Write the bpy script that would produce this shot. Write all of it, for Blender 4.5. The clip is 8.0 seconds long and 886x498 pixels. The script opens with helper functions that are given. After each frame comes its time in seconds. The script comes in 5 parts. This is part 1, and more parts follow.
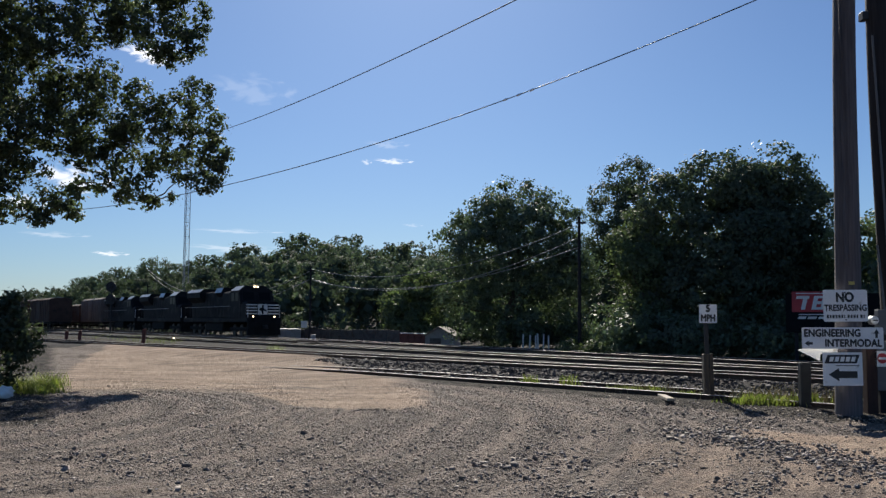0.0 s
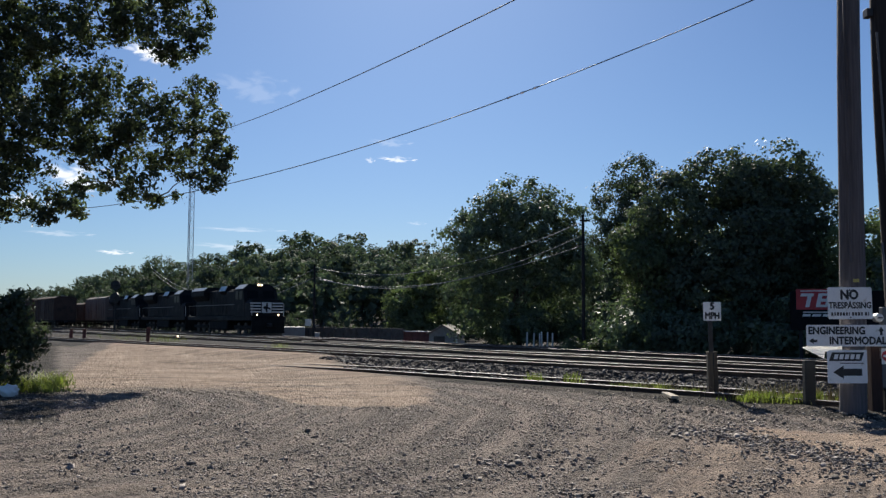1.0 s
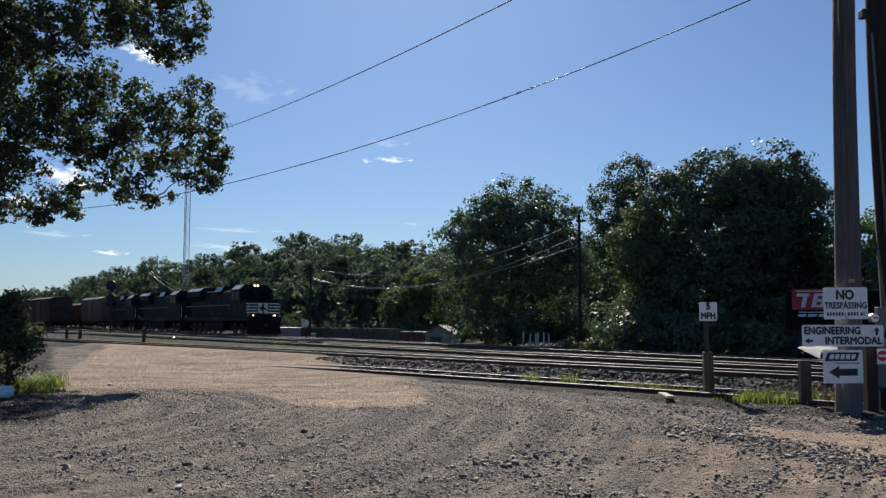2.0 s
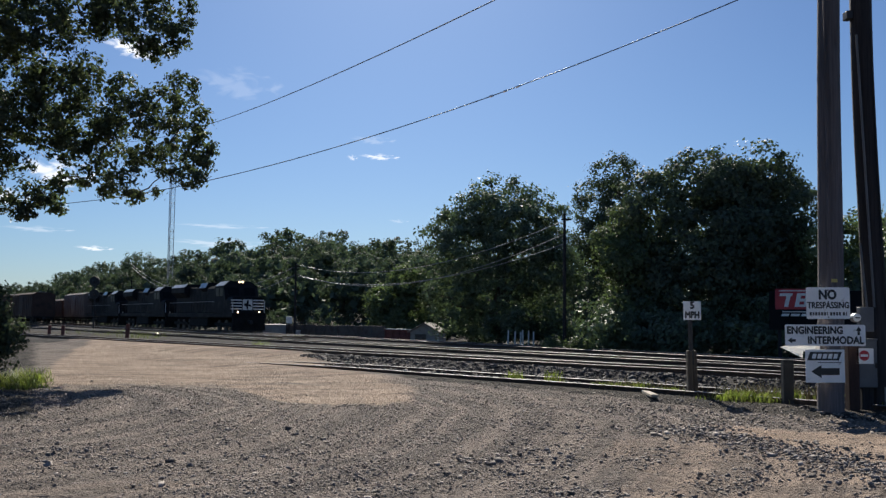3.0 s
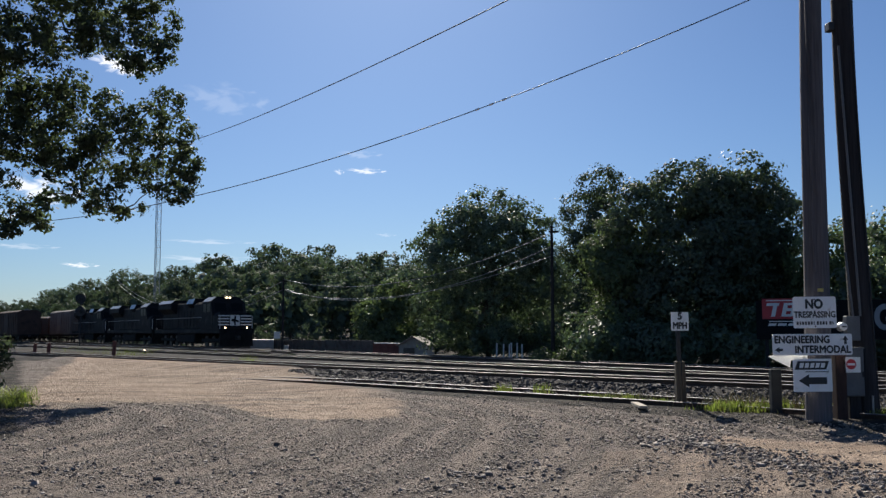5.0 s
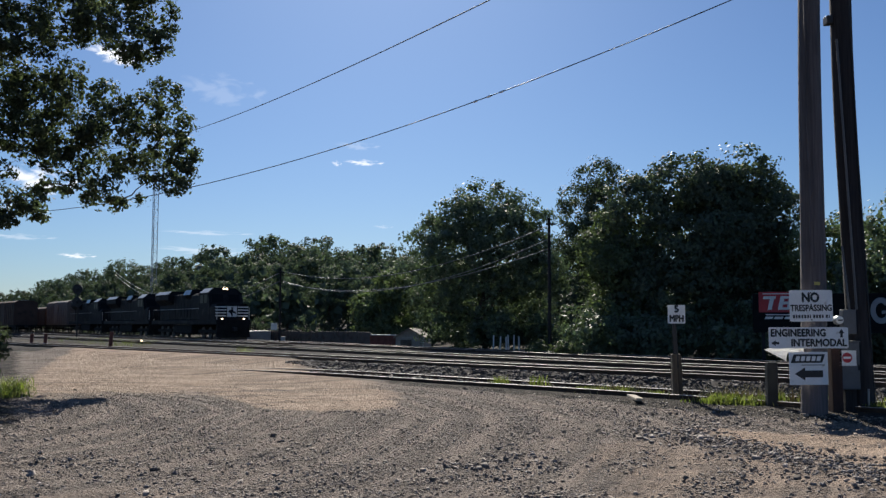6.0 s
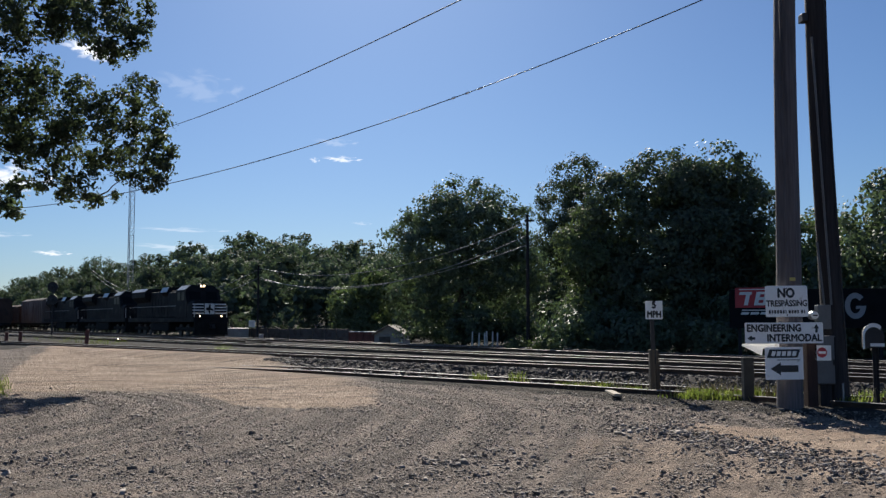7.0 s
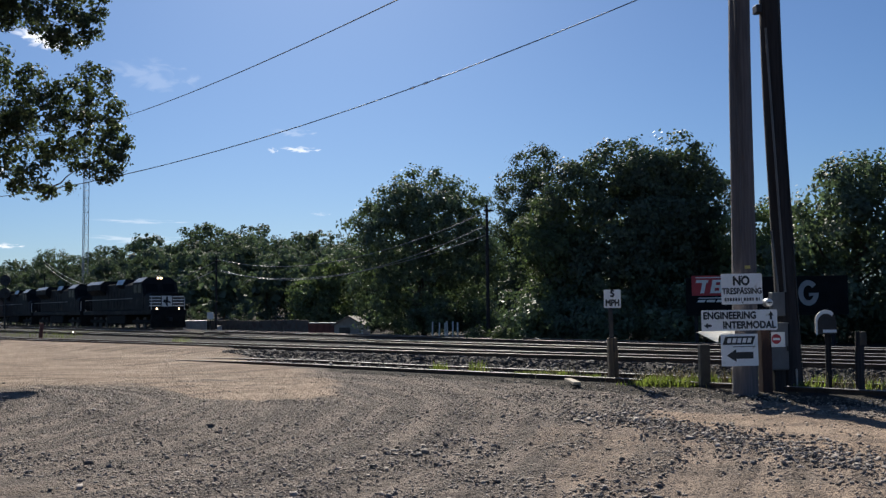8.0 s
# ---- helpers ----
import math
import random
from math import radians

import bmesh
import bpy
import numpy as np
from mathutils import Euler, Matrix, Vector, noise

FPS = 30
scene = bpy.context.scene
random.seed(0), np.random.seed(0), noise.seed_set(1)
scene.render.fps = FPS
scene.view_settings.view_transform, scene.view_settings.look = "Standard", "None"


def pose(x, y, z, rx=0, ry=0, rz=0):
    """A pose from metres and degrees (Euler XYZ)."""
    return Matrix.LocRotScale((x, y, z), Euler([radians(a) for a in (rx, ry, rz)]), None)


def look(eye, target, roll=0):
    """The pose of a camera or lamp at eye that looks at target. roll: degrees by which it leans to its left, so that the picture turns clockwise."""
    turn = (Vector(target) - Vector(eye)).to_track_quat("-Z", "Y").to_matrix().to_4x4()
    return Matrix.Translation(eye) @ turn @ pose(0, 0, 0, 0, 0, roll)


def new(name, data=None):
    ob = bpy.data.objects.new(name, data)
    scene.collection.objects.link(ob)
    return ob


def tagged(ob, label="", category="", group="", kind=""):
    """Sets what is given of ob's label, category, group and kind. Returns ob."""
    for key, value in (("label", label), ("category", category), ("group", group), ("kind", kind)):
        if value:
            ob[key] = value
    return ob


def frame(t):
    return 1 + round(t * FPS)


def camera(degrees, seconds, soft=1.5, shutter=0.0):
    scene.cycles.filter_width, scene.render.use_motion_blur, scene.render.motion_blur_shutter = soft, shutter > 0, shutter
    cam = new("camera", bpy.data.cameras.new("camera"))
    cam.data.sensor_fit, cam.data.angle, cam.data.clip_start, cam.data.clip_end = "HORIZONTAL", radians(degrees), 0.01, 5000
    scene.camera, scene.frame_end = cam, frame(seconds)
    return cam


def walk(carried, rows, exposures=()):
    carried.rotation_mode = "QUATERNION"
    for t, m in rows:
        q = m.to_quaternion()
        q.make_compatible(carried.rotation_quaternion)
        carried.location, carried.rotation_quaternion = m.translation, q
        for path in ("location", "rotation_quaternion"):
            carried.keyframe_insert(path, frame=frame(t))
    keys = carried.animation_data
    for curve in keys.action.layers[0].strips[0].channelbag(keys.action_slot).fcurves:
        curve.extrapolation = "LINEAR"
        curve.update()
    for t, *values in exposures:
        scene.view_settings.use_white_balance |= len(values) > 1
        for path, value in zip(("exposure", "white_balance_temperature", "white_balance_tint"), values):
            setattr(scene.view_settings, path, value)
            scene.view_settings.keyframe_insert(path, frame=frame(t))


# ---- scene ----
# ---------------------------------------------------------------- camera
EYE = 1.7
cam = camera(50.3, 8.0, soft=1.4)
TURNS = [  # seconds, yaw, pitch, roll: a phone held in the hand at one spot
    (0.0, -0.087, 4.483, -0.371), (0.5, 0.016, 4.429, -0.323), (1.0, 0.149, 4.363, -0.297),
    (2.5, -0.443, 4.396, -0.333), (3.0, -0.980, 4.250, -0.556), (3.5, -1.204, 4.405, -0.442),
    (4.0, -1.571, 4.816, -0.071), (4.5, -1.683, 5.233, 0.089), (6.0, -1.869, 4.579, -0.137),
    (6.5, -2.503, 4.638, -0.036), (7.0, -3.158, 4.373, 0.069), (7.5, -4.001, 3.953, 0.280),
    (8.0, -5.570, 3.766, 0.570)]
walk(cam, [(t, pose(0, 0, EYE, 90 + p, r, y)) for t, y, p, r in TURNS])

# ---------------------------------------------------------------- world and sun
SUN_AZ, SUN_EL = 2.0, 34.5      # degrees to the left of straight ahead, and up
scene.view_settings.exposure = 0.55


def sky_world():
    w = bpy.data.worlds.new("sky")
    scene.world = w
    w.use_nodes = True
    nt = w.node_tree
    nt.nodes.clear()
    out = nt.nodes.new("ShaderNodeOutputWorld")
    bg = nt.nodes.new("ShaderNodeBackground")
    sky = nt.nodes.new("ShaderNodeTexSky")
    sky.sky_type = "NISHITA"
    sky.sun_disc = False
    sky.sun_elevation = radians(SUN_EL)
    sky.sun_rotation = radians(-SUN_AZ)
    sky.altitude = 200
    sky.air_density, sky.dust_density, sky.ozone_density = 1.0, 0.55, 5.0
    bg.inputs["Strength"].default_value = 0.0615
    # thin white clouds, each a soft noisy streak at its own bearing
    tc = nt.nodes.new("ShaderNodeTexCoord")
    total = None
    for az, el, wide, high, amount in CLOUDS:
        a, e = radians(az), radians(el)
        d = Vector((-math.sin(a) * math.cos(e), math.cos(a) * math.cos(e), math.sin(e)))
        right = Vector((math.cos(a), math.sin(a), 0))
        up = right.cross(d)
        comb = nt.nodes.new("ShaderNodeCombineXYZ")
        for axis, size, slot in ((right, wide, "X"), (up, high, "Y")):
            dot = nt.nodes.new("ShaderNodeVectorMath")
            dot.operation = "DOT_PRODUCT"
            dot.inputs[1].default_value = axis / math.radians(size)
            nt.links.new(tc.outputs["Generated"], dot.inputs[0])
            nt.links.new(dot.outputs["Value"], comb.inputs[slot])
        near = nt.nodes.new("ShaderNodeVectorMath")
        near.operation = "DISTANCE"
        near.inputs[1].default_value = (right.dot(d) / math.radians(wide), up.dot(d) / math.radians(high), 0)
        nt.links.new(comb.outputs[0], near.inputs[0])
        noi = nt.nodes.new("ShaderNodeTexNoise")
        noi.inputs["Scale"].default_value = 2.2
        noi.inputs["Detail"].default_value = 6
        noi.inputs["Distortion"].default_value = 0.6
        nt.links.new(comb.outputs[0], noi.inputs["Vector"])
        s = nt.nodes.new("ShaderNodeMath")
        s.operation = "MULTIPLY_ADD"
        s.inputs[1].default_value, s.inputs[2].default_value = 2.6, -1.5
        nt.links.new(noi.outputs["Fac"], s.inputs[0])
        sub = nt.nodes.new("ShaderNodeMath")
        sub.operation = "SUBTRACT"
        add = nt.nodes.new("ShaderNodeMath")
        add.inputs[1].default_value = 0.85
        nt.links.new(s.outputs[0], add.inputs[0])
        nt.links.new(add.outputs[0], sub.inputs[0])
        nt.links.new(near.outputs["Value"], sub.inputs[1])
        mr = nt.nodes.new("ShaderNodeMapRange")
        mr.interpolation_type = "SMOOTHSTEP"
        mr.inputs["From Max"].default_value = 0.6
        mr.inputs["To Max"].default_value = amount
        nt.links.new(sub.outputs[0], mr.inputs["Value"])
        if total is None:
            total = mr.outputs[0]
        else:
            j = nt.nodes.new("ShaderNodeMath")
            j.use_clamp = True
            nt.links.new(total, j.inputs[0])
            nt.links.new(mr.outputs[0], j.inputs[1])
            total = j.outputs[0]
    mix = nt.nodes.new("ShaderNodeMixRGB")
    mix.inputs["Color2"].default_value = (13.0, 13.2, 13.8, 1)
    nt.links.new(total, mix.inputs["Fac"])
    deep = nt.nodes.new("ShaderNodeMixRGB")
    deep.blend_type = "MULTIPLY"
    deep.inputs["Fac"].default_value = 1
    deep.inputs["Color2"].default_value = (0.55, 0.68, 0.84, 1)
    nt.links.new(sky.outputs[0], deep.inputs["Color1"])
    nt.links.new(deep.outputs[0], mix.inputs["Color1"])
    nt.links.new(mix.outputs[0], bg.inputs["Color"])
    nt.links.new(bg.outputs[0], out.inputs["Surface"])


CLOUDS = [(3.0, 9.75, 1.5, 0.33, 0.72), (4.66, 9.67, 0.4, 0.3, 0.5), (3.4, 10.75, 1.7, 0.45, 0.16), (17.4, 15.3, 2.4, 1.1, 0.9),
          (11.6, 13.7, 3.2, 1.6, 0.12), (19.4, 3.83, 1.3, 0.26, 0.75), (22.4, 4.8, 2.4, 0.3, 0.25), (12.3, 5.35, 3.4, 0.25, 0.25),
          (12.0, 4.3, 4.0, 0.5, 0.3), (21.5, 8.0, 2.6, 1.5, 0.8), (24.0, 6.5, 1.5, 0.8, 0.8), (1.8, 5.9, 0.8, 0.2, 0.2)]
sky_world()

sun = new("sun", bpy.data.lights.new("sun", "SUN"))
sun.data.energy, sun.data.angle, sun.data.color = 5.0, radians(0.53), (1.0, 0.93, 0.82)
_a, _e = radians(SUN_AZ), radians(SUN_EL)
sun.matrix_world = look(Vector((-math.sin(_a) * math.cos(_e), math.cos(_a) * math.cos(_e), math.sin(_e))) * 100, (0, 0, 0))


# ---------------------------------------------------------------- materials
def mat(name, base, rough=0.8, metal=0.0, var=0.25, scale=6.0, fine=60.0, bump=0.2, bump_scale=40.0, other=None,
        mask=0.0, mask_scale=1.5, spec=0.5, rand=0.0, translucent=0.0, stretch=(1, 1, 1)):
    """A surface with colour change at two scales, an optional second colour in noisy patches, and relief."""
    m = bpy.data.materials.new(name)
    m.use_nodes = True
    nt = m.node_tree
    p = nt.nodes["Principled BSDF"]
    tc = nt.nodes.new("ShaderNodeTexCoord")
    mp = nt.nodes.new("ShaderNodeMapping")
    mp.inputs["Scale"].default_value = stretch
    nt.links.new(tc.outputs["Object"], mp.inputs[0])

    def noise_node(s, detail=4):
        n = nt.nodes.new("ShaderNodeTexNoise")
        n.inputs["Scale"].default_value, n.inputs["Detail"].default_value = s, detail
        nt.links.new(mp.outputs[0], n.inputs["Vector"])
        return n.outputs["Fac"]

    def ramp(fac, lo, hi, a, b):
        r = nt.nodes.new("ShaderNodeMapRange")
        r.inputs["From Min"].default_value, r.inputs["From Max"].default_value = lo, hi
        r.inputs["To Min"].default_value, r.inputs["To Max"].default_value = a, b
        nt.links.new(fac, r.inputs["Value"])
        return r.outputs[0]

    def mul(a, b):
        n = nt.nodes.new("ShaderNodeMath")
        n.operation = "MULTIPLY"
        nt.links.new(a, n.inputs[0])
        nt.links.new(b, n.inputs[1])
        return n.outputs[0]

    shade = mul(ramp(noise_node(scale), 0.3, 0.7, 1 - var, 1 + var), ramp(noise_node(fine, 2), 0.3, 0.7, 1 - var * 0.7, 1 + var * 0.7))
    if rand:
        oi = nt.nodes.new("ShaderNodeObjectInfo")
        shade = mul(shade, ramp(oi.outputs["Random"], 0, 1, 1 - rand, 1 + rand))
        ge = nt.nodes.new("ShaderNodeNewGeometry")
        shade = mul(shade, ramp(ge.outputs["Random Per Island"], 0, 1, 1 - rand, 1 + rand))
    col = nt.nodes.new("ShaderNodeMixRGB")
    col.inputs["Color1"].default_value = (*base, 1)
    col.inputs["Color2"].default_value = (*(other or base), 1)
    if other:
        nt.links.new(ramp(noise_node(mask_scale, 6), 0.5 - mask * 0.25, 0.62 - mask * 0.25, 0, 1), col.inputs["Fac"])
    else:
        col.inputs["Fac"].default_value = 0
    tint = nt.nodes.new("ShaderNodeVectorMath")
    tint.operation = "SCALE"
    nt.links.new(col.outputs[0], tint.inputs[0])
    nt.links.new(shade, tint.inputs["Scale"])
    nt.links.new(tint.outputs[0], p.inputs["Base Color"])
    p.inputs["Roughness"].default_value, p.inputs["Metallic"].default_value = rough, metal
    p.inputs["Specular IOR Level"].default_value = spec
    if bump:
        b = nt.nodes.new("ShaderNodeBump")
        b.inputs["Strength"].default_value, b.inputs["Distance"].default_value = bump, 0.02
        nt.links.new(noise_node(bump_scale, 5), b.inputs["Height"])
        nt.links.new(b.outputs[0], p.inputs["Normal"])
    if translucent:
        t = nt.nodes.new("ShaderNodeBsdfTranslucent")
        w = nt.nodes.new("ShaderNodeVectorMath")
        w.operation = "MULTIPLY"
        w.inputs[1].default_value = (1.1, 1.28, 0.78)
        nt.links.new(tint.outputs[0], w.inputs[0])
        nt.links.new(w.outputs[0], t.inputs["Color"])
        mx = nt.nodes.new("ShaderNodeMixShader")
        mx.inputs[0].default_value = translucent
        nt.links.new(p.outputs[0], mx.inputs[1])
        nt.links.new(t.outputs[0], mx.inputs[2])
        nt.links.new(mx.outputs[0], nt.nodes["Material Output"].inputs["Surface"])
    return m


def lamp_mat(name, colour, strength):
    m = bpy.data.materials.new(name)
    m.use_nodes = True
    p = m.node_tree.nodes["Principled BSDF"]
    p.inputs["Emission Color"].default_value = (*colour, 1)
    p.inputs["Emission Strength"].default_value = strength
    return m


LEAF = mat("leaf", (0.102, 0.130, 0.090), 0.62, var=0.3, scale=0.6, fine=3, bump=0, rand=0.32, translucent=0.3, spec=0.3)
LEAF_LIGHT = mat("leaf_light", (0.116, 0.146, 0.076), 0.62, var=0.3, scale=0.6, fine=3, bump=0, rand=0.32, translucent=0.34, spec=0.3)
LEAF_DARK = mat("leaf_dark", (0.096, 0.124, 0.080), 0.58, var=0.3, scale=0.5, fine=3, bump=0, rand=0.32, translucent=0.26, spec=0.35)
LEAF_FAR = mat("leaf_far", (0.100, 0.126, 0.092), 0.75, var=0.34, scale=0.1, fine=0.5, bump=0, rand=0.25, translucent=0.25, spec=0.2)
GRASS = mat("grass", (0.150, 0.175, 0.045), 0.6, var=0.35, scale=3, fine=20, bump=0, rand=0.45, translucent=0.5, other=(0.20, 0.19, 0.08), mask=0.0, mask_scale=4)
DRY = mat("dry_stalk", (0.30, 0.25, 0.13), 0.8, var=0.3, scale=3, bump=0, rand=0.3)
BARK = mat("bark", (0.085, 0.068, 0.052), 0.9, var=0.4, scale=3, fine=25, bump=0.8, bump_scale=14, stretch=(1, 1, 0.25))
WOOD_POLE = mat("pole_wood", (0.104, 0.093, 0.097), 0.85, var=0.3, scale=2, fine=30, bump=0.6, bump_scale=30, stretch=(1, 1, 0.06),
                other=(0.064, 0.055, 0.056), mask=-0.2, mask_scale=5)
WOOD_DARK = mat("creosote_wood", (0.034, 0.032, 0.034), 0.85, spec=0.2, var=0.35, scale=2, fine=30, bump=0.6, bump_scale=30, stretch=(1, 1, 0.06))
TIMBER = mat("weathered_timber", (0.115, 0.090, 0.064), 0.85, var=0.3, scale=3, fine=40, bump=0.6, bump_scale=40, stretch=(1, 1, 0.08),
             other=(0.045, 0.035, 0.028), mask=0.0, mask_scale=5)
SLEEPER = mat("sleeper_wood", (0.042, 0.035, 0.030), 0.95, spec=0.1, var=0.4, scale=3, fine=30, bump=0.7, rand=0.3)
RAIL_TOP = mat("polished_rail", (0.36, 0.34, 0.335), 0.6, 0.2, spec=0.2, var=0.08, scale=2, bump=0.03)
RAIL_SIDE = mat("rusty_rail", (0.085, 0.052, 0.036), 0.8, 0.2, var=0.35, scale=3, bump=0.4)
STONE = mat("gravel_stone", (0.36, 0.31, 0.268), 0.8, spec=0.25, var=0.3, scale=8, fine=60, bump=0.4, bump_scale=60, rand=0.5)
BALLAST_STONE = mat("ballast_stone", (0.095, 0.088, 0.085), 0.85, spec=0.15, var=0.3, scale=8, fine=60, bump=0.4, bump_scale=60, rand=0.55)
SIGN_WHITE = mat("sign_white", (0.84, 0.84, 0.83), 0.5, var=0.05, scale=4, fine=30, bump=0.05, other=(0.60, 0.57, 0.52), mask=-0.5, mask_scale=6)
SIGN_BLACK = mat("sign_black", (0.02, 0.02, 0.022), 0.5, var=0.2, bump=0)
SIGN_RED = mat("sign_red", (0.42, 0.025, 0.035), 0.45, var=0.15, scale=2, bump=0.03)
SIGN_DARK = mat("dark_panel", (0.012, 0.013, 0.015), 0.9, spec=0.05, var=0.25, scale=1.5, bump=0.05)
STEEL = mat("grey_steel", (0.30, 0.31, 0.32), 0.5, 0.6, var=0.15, scale=5, bump=0.1)
BOX_GREY = mat("grey_enamel", (0.115, 0.122, 0.13), 0.6, 0.1, var=0.12, scale=4, bump=0.05)
DARK_STEEL = mat("dark_steel", (0.03, 0.03, 0.032), 0.55, 0.3, var=0.25, scale=5, bump=0.1)
CABLE = mat("cable", (0.03, 0.03, 0.032), 0.6, var=0.1, bump=0)
SHINY = mat("bare_metal", (0.85, 0.85, 0.85), 0.45, 1.0, var=0.05, bump=0)
TOWER = mat("tower_steel", (0.34, 0.37, 0.42), 0.6, 0.3, var=0.1, bump=0)


def ground_material():
    """Grey gravel and tan dust of a truck yard, with tyre arcs; the dust lies in a broad swath."""
    m = bpy.data.materials.new("yard_ground")
    m.use_nodes = True
    nt = m.node_tree
    p = nt.nodes["Principled BSDF"]
    tc = nt.nodes.new("ShaderNodeTexCoord")
    at = nt.nodes.new("ShaderNodeAttribute")
    at.attribute_name = "dust"
    grass = nt.nodes.new("ShaderNodeAttribute")
    grass.attribute_name = "verge"

    def noise_node(s, detail=5, vec=None):
        n = nt.nodes.new("ShaderNodeTexNoise")
        n.inputs["Scale"].default_value, n.inputs["Detail"].default_value = s, detail
        nt.links.new(vec or tc.outputs["Object"], n.inputs["Vector"])
        return n.outputs["Fac"]

    def math_node(op, a, b):
        n = nt.nodes.new("ShaderNodeMath")
        n.operation = op
        for k, v in ((0, a), (1, b)):
            if isinstance(v, (int, float)):
                n.inputs[k].default_value = v
            else:
                nt.links.new(v, n.inputs[k])
        return n.outputs[0]

    def ramp(fac, lo, hi, a=0.0, b=1.0):
        r = nt.nodes.new("ShaderNodeMapRange")
        r.inputs["From Min"].default_value, r.inputs["From Max"].default_value = lo, hi
        r.inputs["To Min"].default_value, r.inputs["To Max"].default_value = a, b
        nt.links.new(fac, r.inputs["Value"])
        return r.outputs[0]

    def mix(fac, a, b):
        n = nt.nodes.new("ShaderNodeMixRGB")
        nt.links.new(fac, n.inputs["Fac"])
        for slot, v in (("Color1", a), ("Color2", b)):
            if isinstance(v, tuple):
                n.inputs[slot].default_value = (*v, 1)
            else:
                nt.links.new(v, n.inputs[slot])
        return n.outputs[0]

    vor = nt.nodes.new("ShaderNodeTexVoronoi")
    vor.inputs["Scale"].default_value = 26
    nt.links.new(tc.outputs["Object"], vor.inputs["Vector"])
    vor2 = nt.nodes.new("ShaderNodeTexVoronoi")
    vor2.inputs["Scale"].default_value = 75
    nt.links.new(tc.outputs["Object"], vor2.inputs["Vector"])
    sep = nt.nodes.new("ShaderNodeSeparateColor")
    nt.links.new(vor.outputs["Color"], sep.inputs[0])
    # gravel: each cell its own grey, finer grit between, broad patches over it
    sep2 = nt.nodes.new("ShaderNodeSeparateColor")
    nt.links.new(vor2.outputs["Color"], sep2.inputs[0])
    grey = mix(ramp(sep.outputs[0], 0.0, 1.0), (0.055, 0.047, 0.045), (0.29, 0.25, 0.222))
    grey = mix(math_node("MULTIPLY", ramp(sep2.outputs[0], 0.2, 0.9), 0.5), grey, (0.075, 0.064, 0.058))
    grey = mix(math_node("MULTIPLY", ramp(sep2.outputs[1], 0.75, 0.95), 0.6), grey, (0.42, 0.37, 0.31))
    grey = mix(math_node("MULTIPLY", ramp(noise_node(0.35), 0.35, 0.65), 0.45), grey, (0.20, 0.168, 0.145))
    grey = mix(math_node("MULTIPLY", ramp(noise_node(3.0, 6), 0.45, 0.7), 0.45), grey, (0.26, 0.222, 0.192))
    # tyre arcs: rings round a far corner
    d = nt.nodes.new("ShaderNodeVectorMath")
    d.operation = "DISTANCE"
    d.inputs[1].default_value = (-12.0, 18.0, 0)
    flat = nt.nodes.new("ShaderNodeVectorMath")
    flat.operation = "MULTIPLY"
    flat.inputs[1].default_value = (1, 1, 0)
    nt.links.new(tc.outputs["Object"], flat.inputs[0])
    wob = nt.nodes.new("ShaderNodeVectorMath")
    wob.operation = "MULTIPLY_ADD"
    wn = nt.nodes.new("ShaderNodeTexNoise")
    wn.inputs["Scale"].default_value = 0.12
    nt.links.new(tc.outputs["Object"], wn.inputs["Vector"])
    nt.links.new(wn.outputs["Color"], wob.inputs[0])
    wob.inputs[1].default_value = (2.0, 2.0, 0)
    nt.links.new(flat.outputs[0], wob.inputs[2])
    nt.links.new(wob.outputs[0], d.inputs[0])
    rings = nt.nodes.new("ShaderNodeTexNoise")
    rings.noise_dimensions = "1D"
    rings.inputs["Scale"].default_value = 1.9
    rings.inputs["Detail"].default_value = 2
    nt.links.new(d.outputs["Value"], rings.inputs["W"])
    tracks = ramp(rings.outputs["Fac"], 0.44, 0.57)
    fine_rings = nt.nodes.new("ShaderNodeTexNoise")
    fine_rings.noise_dimensions = "1D"
    fine_rings.inputs["Scale"].default_value = 5.5
    fine_rings.inputs["Detail"].default_value = 2
    nt.links.new(d.outputs["Value"], fine_rings.inputs["W"])
    treads = ramp(fine_rings.outputs["Fac"], 0.46, 0.56)
    grey = mix(math_node("MULTIPLY", math_node("MULTIPLY", treads, ramp(noise_node(0.4, 4), 0.3, 0.55)), 0.4), grey, (0.07, 0.059, 0.053))
    grey = mix(math_node("MULTIPLY", math_node("MULTIPLY", tracks, ramp(noise_node(0.5, 5), 0.25, 0.5)), 0.72), grey, (0.30, 0.250, 0.212))
    tan_c = mix(ramp(noise_node(0.6), 0.35, 0.65), (0.37, 0.280, 0.212), (0.50, 0.385, 0.295))
    tan_c = mix(math_node("MULTIPLY", ramp(noise_node(30), 0.55, 0.75), 0.55), tan_c, (0.24, 0.19, 0.15))
    long = nt.nodes.new("ShaderNodeMapping")
    long.inputs["Rotation"].default_value = (0, 0, radians(-14))
    long.inputs["Scale"].default_value = (0.22, 1.5, 1)
    nt.links.new(tc.outputs["Object"], long.inputs[0])
    tan_c = mix(math_node("MULTIPLY", ramp(noise_node(1.3, 7, long.outputs[0]), 0.47, 0.60), 0.85), tan_c, (0.235, 0.186, 0.150))
    tan_c = mix(math_node("MULTIPLY", ramp(noise_node(2.2, 8), 0.5, 0.7), 0.5), tan_c, (0.30, 0.235, 0.185))
    tan_c = mix(math_node("MULTIPLY", ramp(rings.outputs["Fac"], 0.5, 0.3), 0.5), tan_c, (0.33, 0.26, 0.205))
    edge = math_node("ADD", at.outputs["Fac"], math_node("MULTIPLY", math_node("SUBTRACT", noise_node(0.9, 7), 0.5), 0.8))
